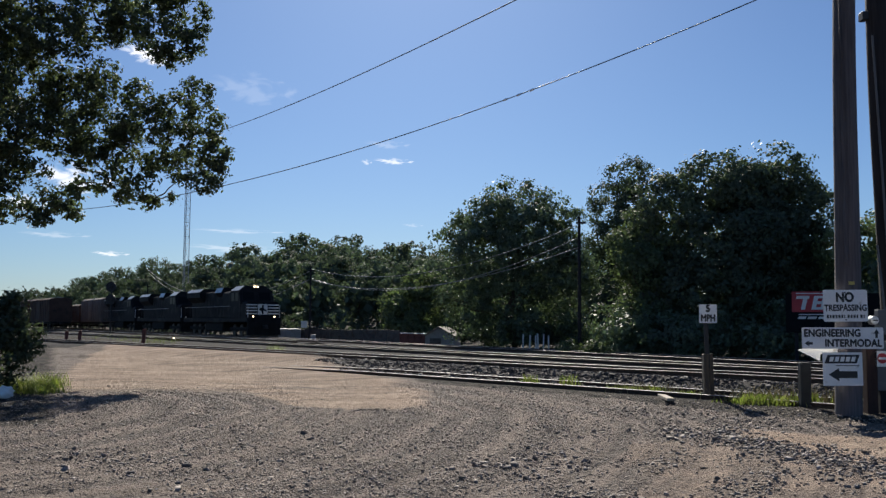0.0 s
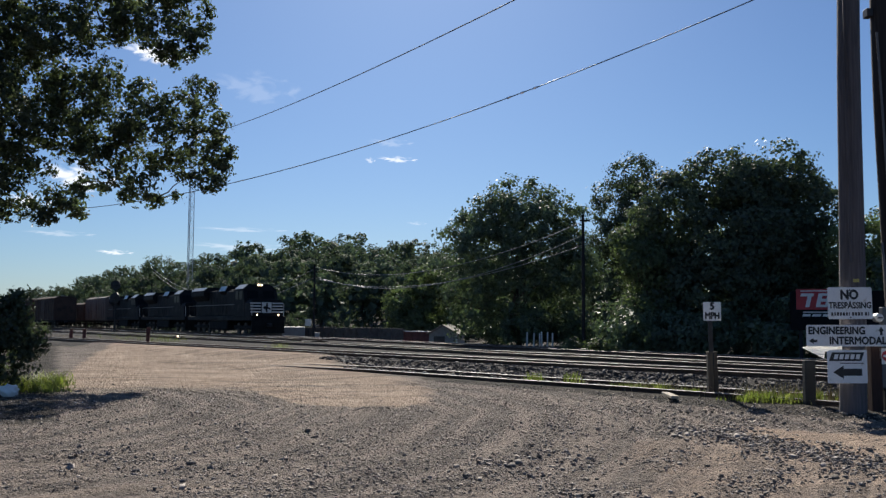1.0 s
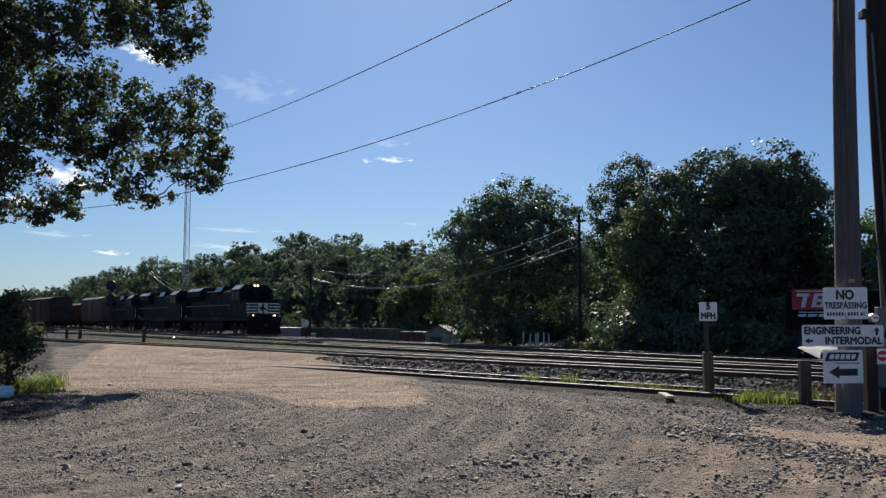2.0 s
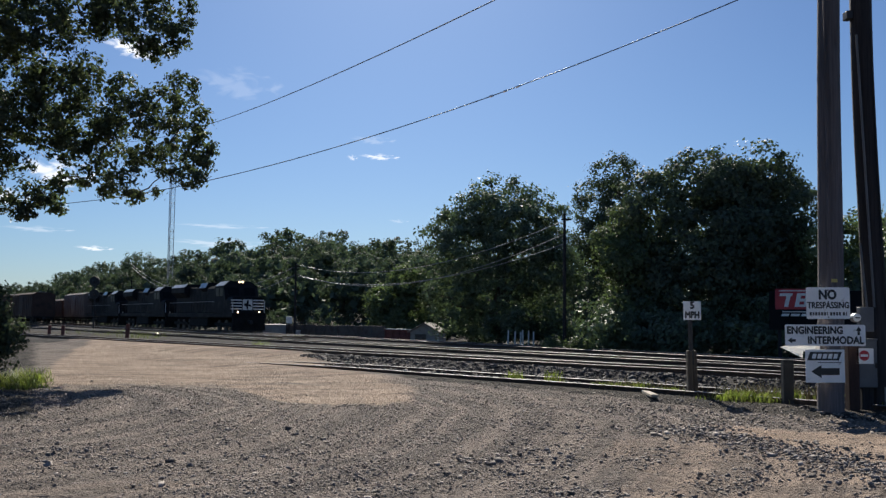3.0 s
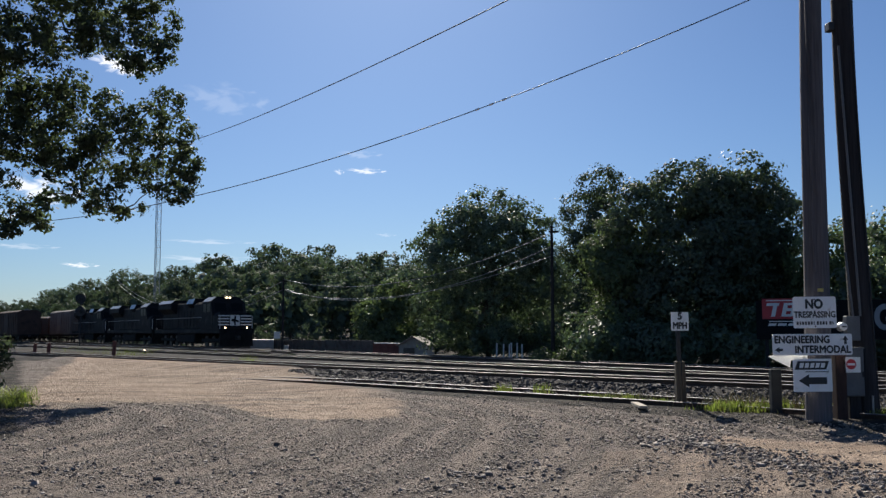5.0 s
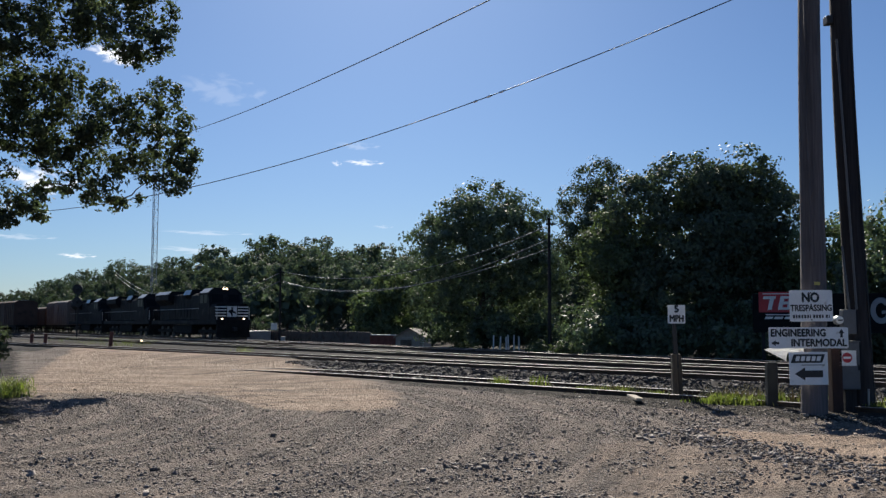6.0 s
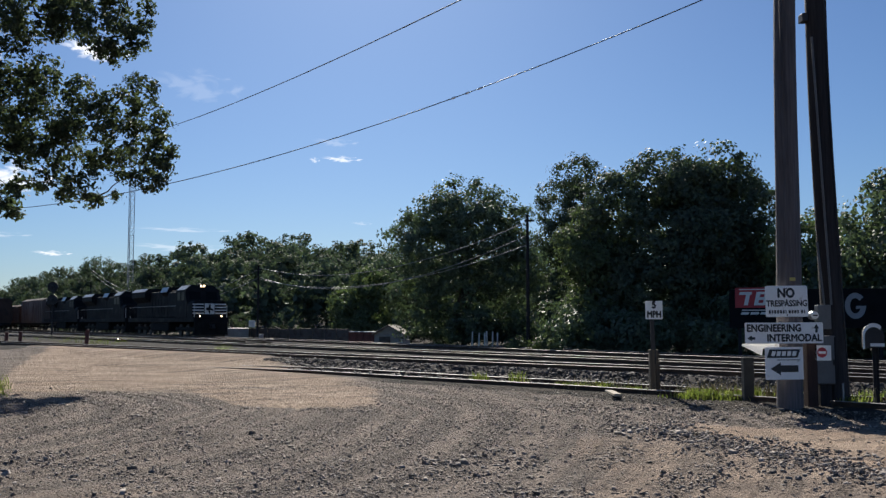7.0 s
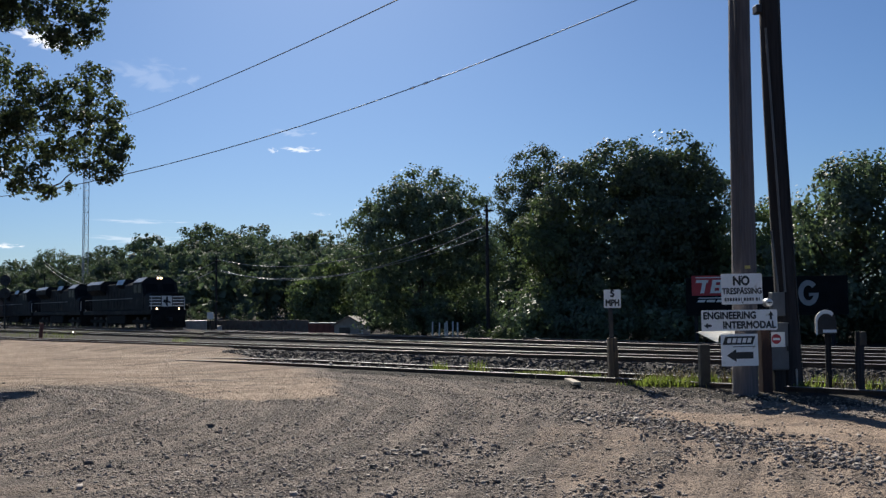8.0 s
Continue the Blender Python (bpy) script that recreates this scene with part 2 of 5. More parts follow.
    edge = math_node("ADD", edge, math_node("MULTIPLY", math_node("SUBTRACT", tracks, 0.5), 0.12))
    col = mix(ramp(edge, 0.22, 0.85), grey, tan_c)
    soil = mix(ramp(noise_node(1.2), 0.4, 0.6), (0.042, 0.039, 0.036), (0.075, 0.066, 0.056))
    ve = math_node("ADD", grass.outputs["Fac"], math_node("MULTIPLY", math_node("SUBTRACT", noise_node(1.3, 6), 0.5), 0.7))
    col = mix(ramp(ve, 0.4, 0.6), col, soil)
    nt.links.new(col, p.inputs["Base Color"])
    p.inputs["Roughness"].default_value = 0.9
    p.inputs["Specular IOR Level"].default_value = 0.06
    b = nt.nodes.new("ShaderNodeBump")
    b.inputs["Strength"].default_value, b.inputs["Distance"].default_value = 1.0, 0.085
    hgt = math_node("ADD", math_node("MULTIPLY", vor.outputs["Distance"], -0.6), math_node("MULTIPLY", vor2.outputs["Distance"], -0.3))
    hgt = math_node("ADD", hgt, math_node("MULTIPLY", noise_node(7, 6), 1.2))
    hgt = math_node("ADD", hgt, math_node("MULTIPLY", tracks, 0.4))
    nt.links.new(hgt, b.inputs["Height"])
    nt.links.new(b.outputs[0], p.inputs["Normal"])
    return m


# ---------------------------------------------------------------- mesh helpers
def mesh_object(name, verts, faces, material, parent=None, label="", smooth=False, mats=None, mat_index=None):
    me = bpy.data.meshes.new(name)
    me.from_pydata([tuple(v) for v in verts], [], [tuple(f) for f in faces])
    for mm in (mats or [material]):
        me.materials.append(mm)
    if mat_index is not None:
        me.polygons.foreach_set("material_index", mat_index)
    if smooth:
        me.polygons.foreach_set("use_smooth", [True] * len(me.polygons))
    me.update()
    ob = new(name, me)
    if parent:
        ob.parent = parent
    return tagged(ob, label)


def quads_object(name, quads, material, parent=None, label=""):
    """Many loose four-cornered faces, given as an array n x 4 x 3."""
    q = np.asarray(quads, dtype=np.float32).reshape(-1, 4, 3)
    n = len(q)
    me = bpy.data.meshes.new(name)
    me.vertices.add(n * 4)
    me.vertices.foreach_set("co", q.ravel())
    me.loops.add(n * 4)
    me.loops.foreach_set("vertex_index", np.arange(n * 4, dtype=np.int32))
    me.polygons.add(n)
    me.polygons.foreach_set("loop_start", np.arange(0, n * 4, 4, dtype=np.int32))
    me.materials.append(material)
    me.update(calc_edges=True)
    ob = new(name, me)
    if parent:
        ob.parent = parent
    return tagged(ob, label)


def part(name, bm, material, parent=None, label="", smooth=False):
    me = bpy.data.meshes.new(name)
    bm.to_mesh(me)
    bm.free()
    me.materials.append(material)
    if smooth:
        me.polygons.foreach_set("use_smooth", [True] * len(me.polygons))
    ob = new(name, me)
    if parent:
        ob.parent = parent
    return tagged(ob, label)


def box(bm, size, at=(0, 0, 0), bevel=0.0, turn=None):
    """A box of that size about the point; bevelled where asked."""
    m = Matrix.Translation(at) @ (turn or Matrix())
    made = bmesh.ops.create_cube(bm, size=1, matrix=m @ Matrix.Diagonal((*size, 1)))
    if bevel:
        vs = set(made["verts"])
        es = [e for e in bm.edges if e.verts[0] in vs and e.verts[1] in vs]
        bmesh.ops.bevel(bm, geom=es, offset=bevel, segments=2, affect="EDGES", profile=0.5)
    return bm


def rod(bm, a, b, r1, r2=None, n=8, caps=True):
    """A tapered rod from a to b."""
    a, b = Vector(a), Vector(b)
    d = b - a
    m = Matrix.Translation((a + b) / 2) @ d.to_track_quat("Z", "Y").to_matrix().to_4x4()
    bmesh.ops.create_cone(bm, cap_ends=caps, segments=n, radius1=r1, radius2=r1 if r2 is None else r2, depth=d.length, matrix=m)
    return bm


def boxed(name, size, at, material, parent, bevel=0.0, label="", turn=None):
    return part(name, box(bmesh.new(), size, at, bevel, turn), material, parent, label)


def rodded(name, a, b, r, material, parent, r2=None, n=10, label=""):
    return part(name, rod(bmesh.new(), a, b, r, r2, n), material, parent, label, smooth=False)


def prism(name, outline, y0, y1, material, parent, label=""):
    """An outline in x and z, drawn out from y0 to y1."""
    n = len(outline)
    v = [(x, y0, z) for x, z in outline] + [(x, y1, z) for x, z in outline]
    f = [tuple(range(n)), tuple(range(2 * n - 1, n - 1, -1))] + [(i, i + n, (i + 1) % n + n, (i + 1) % n) for i in range(n)]
    ob = mesh_object(name, v, f, material, parent, label)
    b = bmesh.new()
    b.from_mesh(ob.data)
    bmesh.ops.recalc_face_normals(b, faces=b.faces)
    b.to_mesh(ob.data)
    b.free()
    return ob


def base(name, m, label, category, group=""):
    e = new(name)
    e.matrix_world = m
    return tagged(e, label, category, group)


def bearing(az, r):
    """The plan's point r metres away, az degrees to the left of straight ahead."""
    return -r * math.sin(radians(az)), r * math.cos(radians(az))


rng = np.random.default_rng(7)
# ---------------------------------------------------------------- the plan: tracks and ground
class Line:
    """A straight track: yaw of its far end, distance from the origin, height of the rail top, stretch along it."""
    def __init__(self, yaw, off, top, s0, s1):
        a = radians(yaw)
        self.u, self.n = np.array((-math.sin(a), math.cos(a))), np.array((math.cos(a), math.sin(a)))
        self.yaw, self.off, self.top, self.s0, self.s1 = yaw, off, top, s0, s1

    def at(self, s, side=0.0):
        return self.u * s + self.n * (self.off + side)


SIDING = Line(42.0, 18.65, 0.20, -8, 33.0)
MAIN = Line(41.8, 23.3, 0.40, -10, 190)
SECOND = Line(35.5, 25.3, 0.42, -14, 210)
THIRD = Line(30.5, 28.0, 0.42, -9, 330)


def smooth(x, a, b):
    t = np.clip((x - a) / (b - a), 0, 1)
    return t * t * (3 - 2 * t)


def value_noise(x, y, seed=0):
    """Smooth noise over the plan, about -1 to 1."""
    xi, yi = np.floor(x).astype(int), np.floor(y).astype(int)
    fx, fy = x - xi, y - yi
    fx, fy = fx * fx * (3 - 2 * fx), fy * fy * (3 - 2 * fy)

    def h(a, b):
        k = (a * 374761393 + b * 668265263 + seed * 1442695041) & 0x7FFFFFFF
        k = ((k ^ (k >> 13)) * 1274126177) & 0x7FFFFFFF
        return ((k ^ (k >> 16)) & 0xFFFF) / 32767.5 - 1
    return (h(xi, yi) * (1 - fx) + h(xi + 1, yi) * fx) * (1 - fy) + (h(xi, yi + 1) * (1 - fx) + h(xi + 1, yi + 1) * fx) * fy


def ring_distance(x, y):
    """Distance from the middle of the trucks' turning circle, a little uneven."""
    return np.hypot(x + 12.0, y - 18.0) + 0.9 * value_noise(x * 0.12, y * 0.12, 5)


def crossing(x, y):
    """Where the yard road runs up to and over the main track."""
    p = x * MAIN.n[0] + y * MAIN.n[1]
    az = np.degrees(np.arctan2(-x, y))
    return smooth(az, 5.0, 7.5) * (1 - smooth(az, 20.0, 21.5)) * smooth(p, 19.5, 21.5) * (1 - smooth(p, 24.5, 25.0))


def ground_height(x, y):
    p = x * MAIN.n[0] + y * MAIN.n[1]
    r = np.hypot(x, y)
    near = 1 - smooth(r, 40, 90)
    z = 0.026 * value_noise(x * 0.35, y * 0.35, 1) * near + 0.012 * value_noise(x * 1.3, y * 1.3, 2) * near
    close = 1 - smooth(r, 18, 30)
    z = z + 0.008 * value_noise(x * 4.1, y * 4.1, 3) * near + (0.014 * value_noise(x * 7.0, y * 7.0, 6) + 0.011 * value_noise(x * 13.0, y * 13.0, 7)) * close
    # ruts that follow the truck's turn
    d = ring_distance(x, y)
    z = z + (0.024 * value_noise(d * 1.7, d * 0, 4) + 0.014 * value_noise(d * 4.7, d * 0, 8)) * near
    lot = 1 - smooth(p, 16.2, 17.6)
    z = z * lot + 0.10 * smooth(p, 16.0, 17.4) * (1 - smooth(p, 19.7, 20.3))
    q = x * THIRD.n[0] + y * THIRD.n[1]
    az = np.degrees(np.arctan2(-x, y))
    z = z + 0.20 * crossing(x, y)
    return z + 0.12 * smooth(p, 20.2, 22.4) - 1.2 * smooth(q, 31, 42) * smooth(az, -5, -1.5) + 10.0 * smooth(q, 66, 130) * smooth(az, -13, -6) * (1 - smooth(az, 20, 30))


def dust_amount(x, y):
    """Where the tan dust lies: the broad swath to the crossing, and the strip of road on the other side."""
    az = np.degrees(np.arctan2(-x, y))
    r = np.hypot(x, y)
    near_edge = 19.0 + 5.2 * smooth(az, 7.5, 13.0)
    soft = 0.8 + 1.4 * smooth(az, 8, 13)
    swath = smooth(r, near_edge - soft, near_edge + soft) * smooth(az, -0.6, 1.6) * (1 - smooth(az, 20.0 + (45 - r) * 0.085, 21.0 + (45 - r) * 0.085)) * (1 - smooth(r, 70, 75))
    swath = swath * (1 - smooth(x + 0.2 + 0.315 * np.maximum(y - 23, 0), -0.7, 0.9)) * (1 - 0.75 * np.exp(-((x + 3.4) / 1.1) ** 2 - ((y - 24.8) / 0.6) ** 2))
    side = 4.55 + 0.2 * np.maximum(14.4 - y, 0)
    strip = smooth(x, side - 0.2, side + 0.35) * (1 - smooth(0.5 * x + y, 17.6, 18.2)) * smooth(y, 3, 6)
    front = np.maximum((0.08 + 0.26 * smooth(az, 9, 16)) * (1 - smooth(r, 9, 13)), 0.50 * smooth(-az, 6, 15) * (1 - smooth(r, 13.5, 16)))
    return np.clip(np.maximum(np.maximum(swath, strip), front), 0, 1)


def verge_amount(x, y):
    p = x * SIDING.n[0] + y * SIDING.n[1]
    az = np.degrees(np.arctan2(-x, y))
    # second term: the poles' cast shade, put in as a wider strip of dark soil
    return (1 - crossing(x, y)) * np.clip(smooth(p, 16.3, 17.4) * smooth(-az, -4, 1) + smooth(p, 15.6, 17.4) * smooth(-az, 12, 15) + smooth(az, 20.5, 24) * smooth(np.hypot(x, y), 16, 18) + smooth(p, 21, 22.5), 0, 1)


def build_ground():
    azs = np.concatenate([np.arange(-36, 34, 0.25), np.arange(34, 324, 5.0)])
    rs = np.concatenate([[0.4, 1.5, 3.0], np.geomspace(4.5, 26, 360), np.geomspace(26.2, 60, 100), np.geomspace(62, 3500, 60)])
    a, r = np.meshgrid(np.radians(azs), rs)
    x, y = -r * np.sin(a), r * np.cos(a)
    z = ground_height(x, y)
    n, k = len(azs), len(rs)
    v = np.stack([x, y, z], -1).reshape(-1, 3)
    v = np.vstack([v, [[0, 0, 0]]])
    i, j = np.meshgrid(np.arange(k - 1), np.arange(n), indexing="ij")
    j2 = (j + 1) % n
    f = np.stack([i * n + j, (i + 1) * n + j, (i + 1) * n + j2, i * n + j2], -1).reshape(-1, 4)
    f = f[:, ::-1]
    me = bpy.data.meshes.new("ground")
    tris = [(k * n, (q + 1) % n, q) for q in range(n)]
    me.from_pydata(v.tolist(), [], f.tolist() + [t[::-1] for t in tris])
    me.materials.append(ground_material())
    for name, fn in (("dust", dust_amount), ("verge", verge_amount)):
        at = me.attributes.new(name, "FLOAT", "POINT")
        at.data.foreach_set("value", fn(v[:, 0], v[:, 1]).astype(np.float32))
    b = bmesh.new()
    b.from_mesh(me)
    bmesh.ops.recalc_face_normals(b, faces=b.faces)
    if sum(fc.normal.z for fc in b.faces) < 0:
        bmesh.ops.reverse_faces(b, faces=b.faces)
    b.to_mesh(me)
    b.free()
    me.polygons.foreach_set("use_smooth", [True] * len(me.polygons))
    return tagged(new("ground", me), "wide yard of grey gravel and tan dust with curved tyre marks", "ground", kind="structure")


build_ground()

def stone_shapes(count=8):
    """Some angular stones, about one metre across, as vertex and face arrays."""
    out = []
    for k in range(count):
        b = bmesh.new()
        bmesh.ops.create_icosphere(b, subdivisions=1, radius=0.5)
        for v in b.verts:
            v.co *= rng.uniform(0.65, 1.15)
            v.co.z *= 0.72
        v = np.array([q.co[:] for q in b.verts])
        f = np.array([[q.index for q in fc.verts] for fc in b.faces])
        b.free()
        if k % 4:      # a coarser one of fewer faces
            b = bmesh.new()
            bmesh.ops.create_cube(b, size=0.8)
            for q in b.verts:
                q.co = Vector(q.co) * float(rng.uniform(0.7, 1.2)) + Vector(rng.uniform(-0.12, 0.12, 3))
            bmesh.ops.triangulate(b, faces=b.faces)
            v = np.array([q.co[:] for q in b.verts])
            f = np.array([[q.index for q in fc.verts] for fc in b.faces])
            b.free()
        out.append((v, f))
    return out


STONES = stone_shapes()


def scatter_stones(name, pts, sizes, material, label, category):
    """Stones at the points, each turned and sized on its own, as one heap."""
    vs, fs, o = [], [], 0
    kinds = rng.integers(0, len(STONES), len(pts))
    for k, (v, f) in enumerate(STONES):
        sel = np.where(kinds == k)[0]
        if not len(sel):
            continue
        a = rng.uniform(0, 2 * np.pi, len(sel))
        tilt = rng.uniform(-0.5, 0.5, len(sel))
        c, s = np.cos(a), np.sin(a)
        ct, st = np.cos(tilt), np.sin(tilt)
        stretch = rng.uniform(0.7, 1.35, (len(sel), 1, 3)) * np.array([1.1, 1.1, 0.62])
        p = v[None] * stretch * sizes[sel][:, None, None]
        y = p[..., 1] * ct[:, None] - p[..., 2] * st[:, None]
        z = p[..., 1] * st[:, None] + p[..., 2] * ct[:, None]
        x2 = p[..., 0] * c[:, None] - y * s[:, None]
        y2 = p[..., 0] * s[:, None] + y * c[:, None]
        w = np.stack([x2, y2, z], -1) + pts[sel][:, None, :]
        vs.append(w.reshape(-1, 3))
        fs.append((f[None] + (np.arange(len(sel)) * len(v))[:, None, None] + o).reshape(-1, 3))
        o += len(sel) * len(v)
    v, f = np.vstack(vs).astype(np.float32), np.vstack(fs).astype(np.int32)
    me = bpy.data.meshes.new(name)
    me.vertices.add(len(v))
    me.vertices.foreach_set("co", v.ravel())
    me.loops.add(len(f) * 3)
    me.loops.foreach_set("vertex_index", f.ravel())
    me.polygons.add(len(f))
    me.polygons.foreach_set("loop_start", np.arange(0, len(f) * 3, 3, dtype=np.int32))
    me.materials.append(material)
    me.update(calc_edges=True)
    return tagged(new(name, me), label, category, kind="stuff")


def yard_gravel():
    n = 230000
    az = rng.uniform(-34, 27, n)
    r = 6.2 * (26 / 6.2) ** (rng.uniform(0, 1, n) ** 0.9)
    x, y = -r * np.sin(np.radians(az)), r * np.cos(np.radians(az))
    d = dust_amount(x, y)
    clump = value_noise(x * 0.9, y * 0.9, 11) + 0.6 * value_noise(x * 2.7, y * 2.7, 12)
    rightness = smooth(-az, 2, 16)
    d2 = ring_distance(x, y)
    clump = clump * 0.55 + 0.45 * value_noise(d2 * 1.7, d2 * 0, 4) + 0.35 * value_noise(d2 * 4.7, d2 * 0, 8)
    keep = rng.uniform(0, 1, n) < np.clip(0.32 + 0.42 * clump + 0.12 * rightness - 0.7 * d, 0.02, 1)
    p = x * SIDING.n[0] + y * SIDING.n[1]
    keep &= p < 17.2
    x, y, r, right = x[keep], y[keep], r[keep], rightness[keep]
    size = np.exp(rng.normal(-4.35, 0.42, len(x))) * (1 + 0.35 * right) * (0.75 + 0.03 * r)
    size = np.clip(size, 0.009, 0.085)
    z = ground_height(x, y) + size * 0.16
    scatter_stones("gravel", np.stack([x, y, z], -1), size, STONE, "loose crushed grey stones scattered over the yard", "gravel")


yard_gravel()


def coarse_gravel():
    """Larger dark stones: a spill beside the strip of road, and clusters over the yard before the tracks."""
    n = 3600
    y = rng.uniform(7.5, 15.6, n)
    x = 4.35 + 0.2 * np.maximum(14.4 - y, 0) + rng.normal(0, 0.42, n) + 0.35 * value_noise(y * 0.9, y * 0, 13)
    keep = rng.uniform(0, 1, n) < 0.35 + 0.65 * smooth(value_noise(x * 1.1, y * 1.1, 14), -0.4, 0.4)
    m = 14000
    az, r = rng.uniform(-33, 22, m), 7.5 * (22 / 7.5) ** rng.uniform(0, 1, m)
    x2, y2 = -r * np.sin(np.radians(az)), r * np.cos(np.radians(az))
    k2 = rng.uniform(0, 1, m) < smooth(value_noise(x2 * 0.7, y2 * 0.7, 15) + 0.6 * value_noise(x2 * 2.1, y2 * 2.1, 16), 0.15, 0.9) * (0.35 + 0.65 * smooth(-az, -8, 6)) * (1 - 0.85 * dust_amount(x2, y2))
    k2 &= x2 * SIDING.n[0] + y2 * SIDING.n[1] < 17.0
    x, y = np.concatenate([x[keep], x2[k2]]), np.concatenate([y[keep], y2[k2]])
    size = np.clip(np.exp(rng.normal(-3.55, 0.40, len(x))), 0.015, 0.09)
    scatter_stones("coarse_gravel", np.stack([x, y, ground_height(x, y) + size * 0.18], -1), size, STONE_DARK, "coarse dark grey crushed stones spilt beside the road", "gravel")


STONE_DARK = mat("dark_stone", (0.185, 0.165, 0.152), 0.85, spec=0.2, var=0.3, scale=8, fine=60, bump=0.4, bump_scale=60, rand=0.5)
coarse_gravel()


def ballast(line, s0, s1, width, name):
    """A bed of crushed stone: a low bank with sloping shoulders and loose stones over its near part."""
    ss = np.concatenate([np.arange(s0, min(s1, 60), 0.5), np.arange(min(s1, 60), s1 + 1, 4.0)])
    prof = [(-width / 2 - 0.75, -0.32), (-width / 2 - 0.35, -0.16), (-width / 2, 0.0), (-0.6, 0.01), (0.6, 0.01), (width / 2, 0), (width / 2 + 0.8, -0.34)]
    top = line.top - 0.155
    v = []
    for s in ss:
        for w, h in prof:
            q = line.at(s, w)
            v.append((q[0], q[1], top + h + rng.uniform(-0.02, 0.02)))
    k = len(prof)
    f = [(i * k + j, i * k + j + 1, (i + 1) * k + j + 1, (i + 1) * k + j) for i in range(len(ss) - 1) for j in range(k - 1)]
    ob = mesh_object(name, v, [q[::-1] for q in f], BALLAST, None, "", smooth=True)
    return tagged(ob, "bank of dark crushed stone under a railway track", "ballast", kind="structure")


BALLAST = mat("ballast_bed", (0.052, 0.048, 0.046), 0.95, spec=0.08, var=0.45, scale=9, fine=30, bump=1.0, bump_scale=22)
ballast(MAIN, -10, 190, 2.7, "ballast_main")
ballast(SECOND, -14, 210, 2.7, "ballast_second")
ballast(THIRD, -9, 330, 2.7, "ballast_third")
ballast(SIDING, -8, 27, 2.5, "ballast_siding")


def ballast_stones():
    pts = []
    for line, s0, s1, w0, w1, n in ((MAIN, 0, 31, -2.3, -1.0, 5200), (MAIN, 0, 33, -1.0, 1.7, 1700), (SIDING, -2, 27, 0.9, 2.4, 4800), (SIDING, -2, 26, -0.7, 0.7, 1600)):
        s, w = rng.uniform(s0, s1, n), rng.uniform(w0, w1, n)
        q = line.u[None] * s[:, None] + line.n[None] * (line.off + w)[:, None]
        top = line.top - 0.155
        edge = np.abs(w) - (2.7 if line is MAIN else 2.5) / 2
        z = np.where(edge > 0, top - edge * 0.43, top)
        z = np.maximum(z, ground_height(q[:, 0], q[:, 1])) + 0.012
        pts.append(np.column_stack([q, z]))
    pts = np.vstack(pts)
    size = np.clip(np.exp(rng.normal(-2.75, 0.35, len(pts))), 0.03, 0.14)
    scatter_stones("ballast_stones", pts, size, BALLAST_STONE, "loose dark crushed stones along the track banks", "ballast")


ballast_stones()


def rail_profile():
    """Half head, web and foot of a rail, top at z = 0."""
    half = [(0.0, 0.0), (0.012, -0.0006), (0.022, -0.003), (0.030, -0.008), (0.036, -0.018), (0.035, -0.038), (0.010, -0.050), (0.009, -0.130), (0.066, -0.147), (0.068, -0.160)]
    return half + [(-x, z) for x, z in reversed(half[1:])]


def railway_track(line, label, near, step=0.52, sink=0.0):
    """A track with two rails and its sleepers; those of the near stretch are single pieces. sink: how deep its far end dips."""
    m = Matrix.Translation((*line.at(0), line.top)) @ Matrix.Rotation(radians(line.yaw), 4, "Z")
    t = base("railway_track", m, label, "track", "railway tracks")
    prof = rail_profile()
    k = len(prof)
    for side in (-0.752, 0.752):
        ys = np.concatenate([np.arange(line.s0, min(60, line.s1), 4.0), np.linspace(min(60, line.s1), line.s1, 20)]) if line.s1 > 60 else np.arange(line.s0, line.s1 + 0.1, 1.5)
        wav = [0.012 * math.sin(y * 0.21 + side) + 0.008 * math.sin(y * 0.57) for y in ys]
        dip = [sink * max(0.0, (y - line.s1 + 10) / 10) ** 1.3 for y in ys]
        v = [(x + side + wv, y, z + 0.4 * wv - dp) for y, wv, dp in zip(ys, wav, dip) for x, z in prof]
        f = [(i * k + j, i * k + (j + 1) % k, (i + 1) * k + (j + 1) % k, (i + 1) * k + j) for i in range(len(ys) - 1) for j in range(k)]
        f += [tuple(range(k)), tuple((len(ys) - 1) * k + j for j in reversed(range(k)))]
        top = [1 if (q % k) in (0, 1, 2, k - 1, k - 2, k - 3) else 0 for q in range((len(ys) - 1) * k)] + [0, 0]
        ob = mesh_object("rail", v, f, None, t, "steel rail with a polished head", mats=[RAIL_SIDE, RAIL_TOP], mat_index=top)
        ob.data.polygons.foreach_set("use_smooth", [bool(q) for q in top])
    b = box(bmesh.new(), (2.6, 0.22, 0.16), (0, 0, 0), 0.012)
    me = bpy.data.meshes.new("sleeper")
    b.to_mesh(me)
    b.free()
    me.materials.append(SLEEPER)
    y = line.s0 + 0.3
    far = []
    while y < min(line.s1, 95):
        dz = -0.238 + random.uniform(-0.008, 0.006)
        if near[0] <= y <= near[1]:
            o = new("sleeper", me)
            o.parent = t
            o.location = (random.uniform(-0.04, 0.04), y, dz)
            o.rotation_euler = (0, 0, random.uniform(-0.02, 0.02))
        else:
            far.append((y, dz))
        y += step
    b = bmesh.new()
    for y, dz in far:
        box(b, (2.6, 0.22, 0.16), (0, y, dz))
    ob = part("far_sleepers", b, SLEEPER, t)
    ob["kind"] = "stuff"
    return t


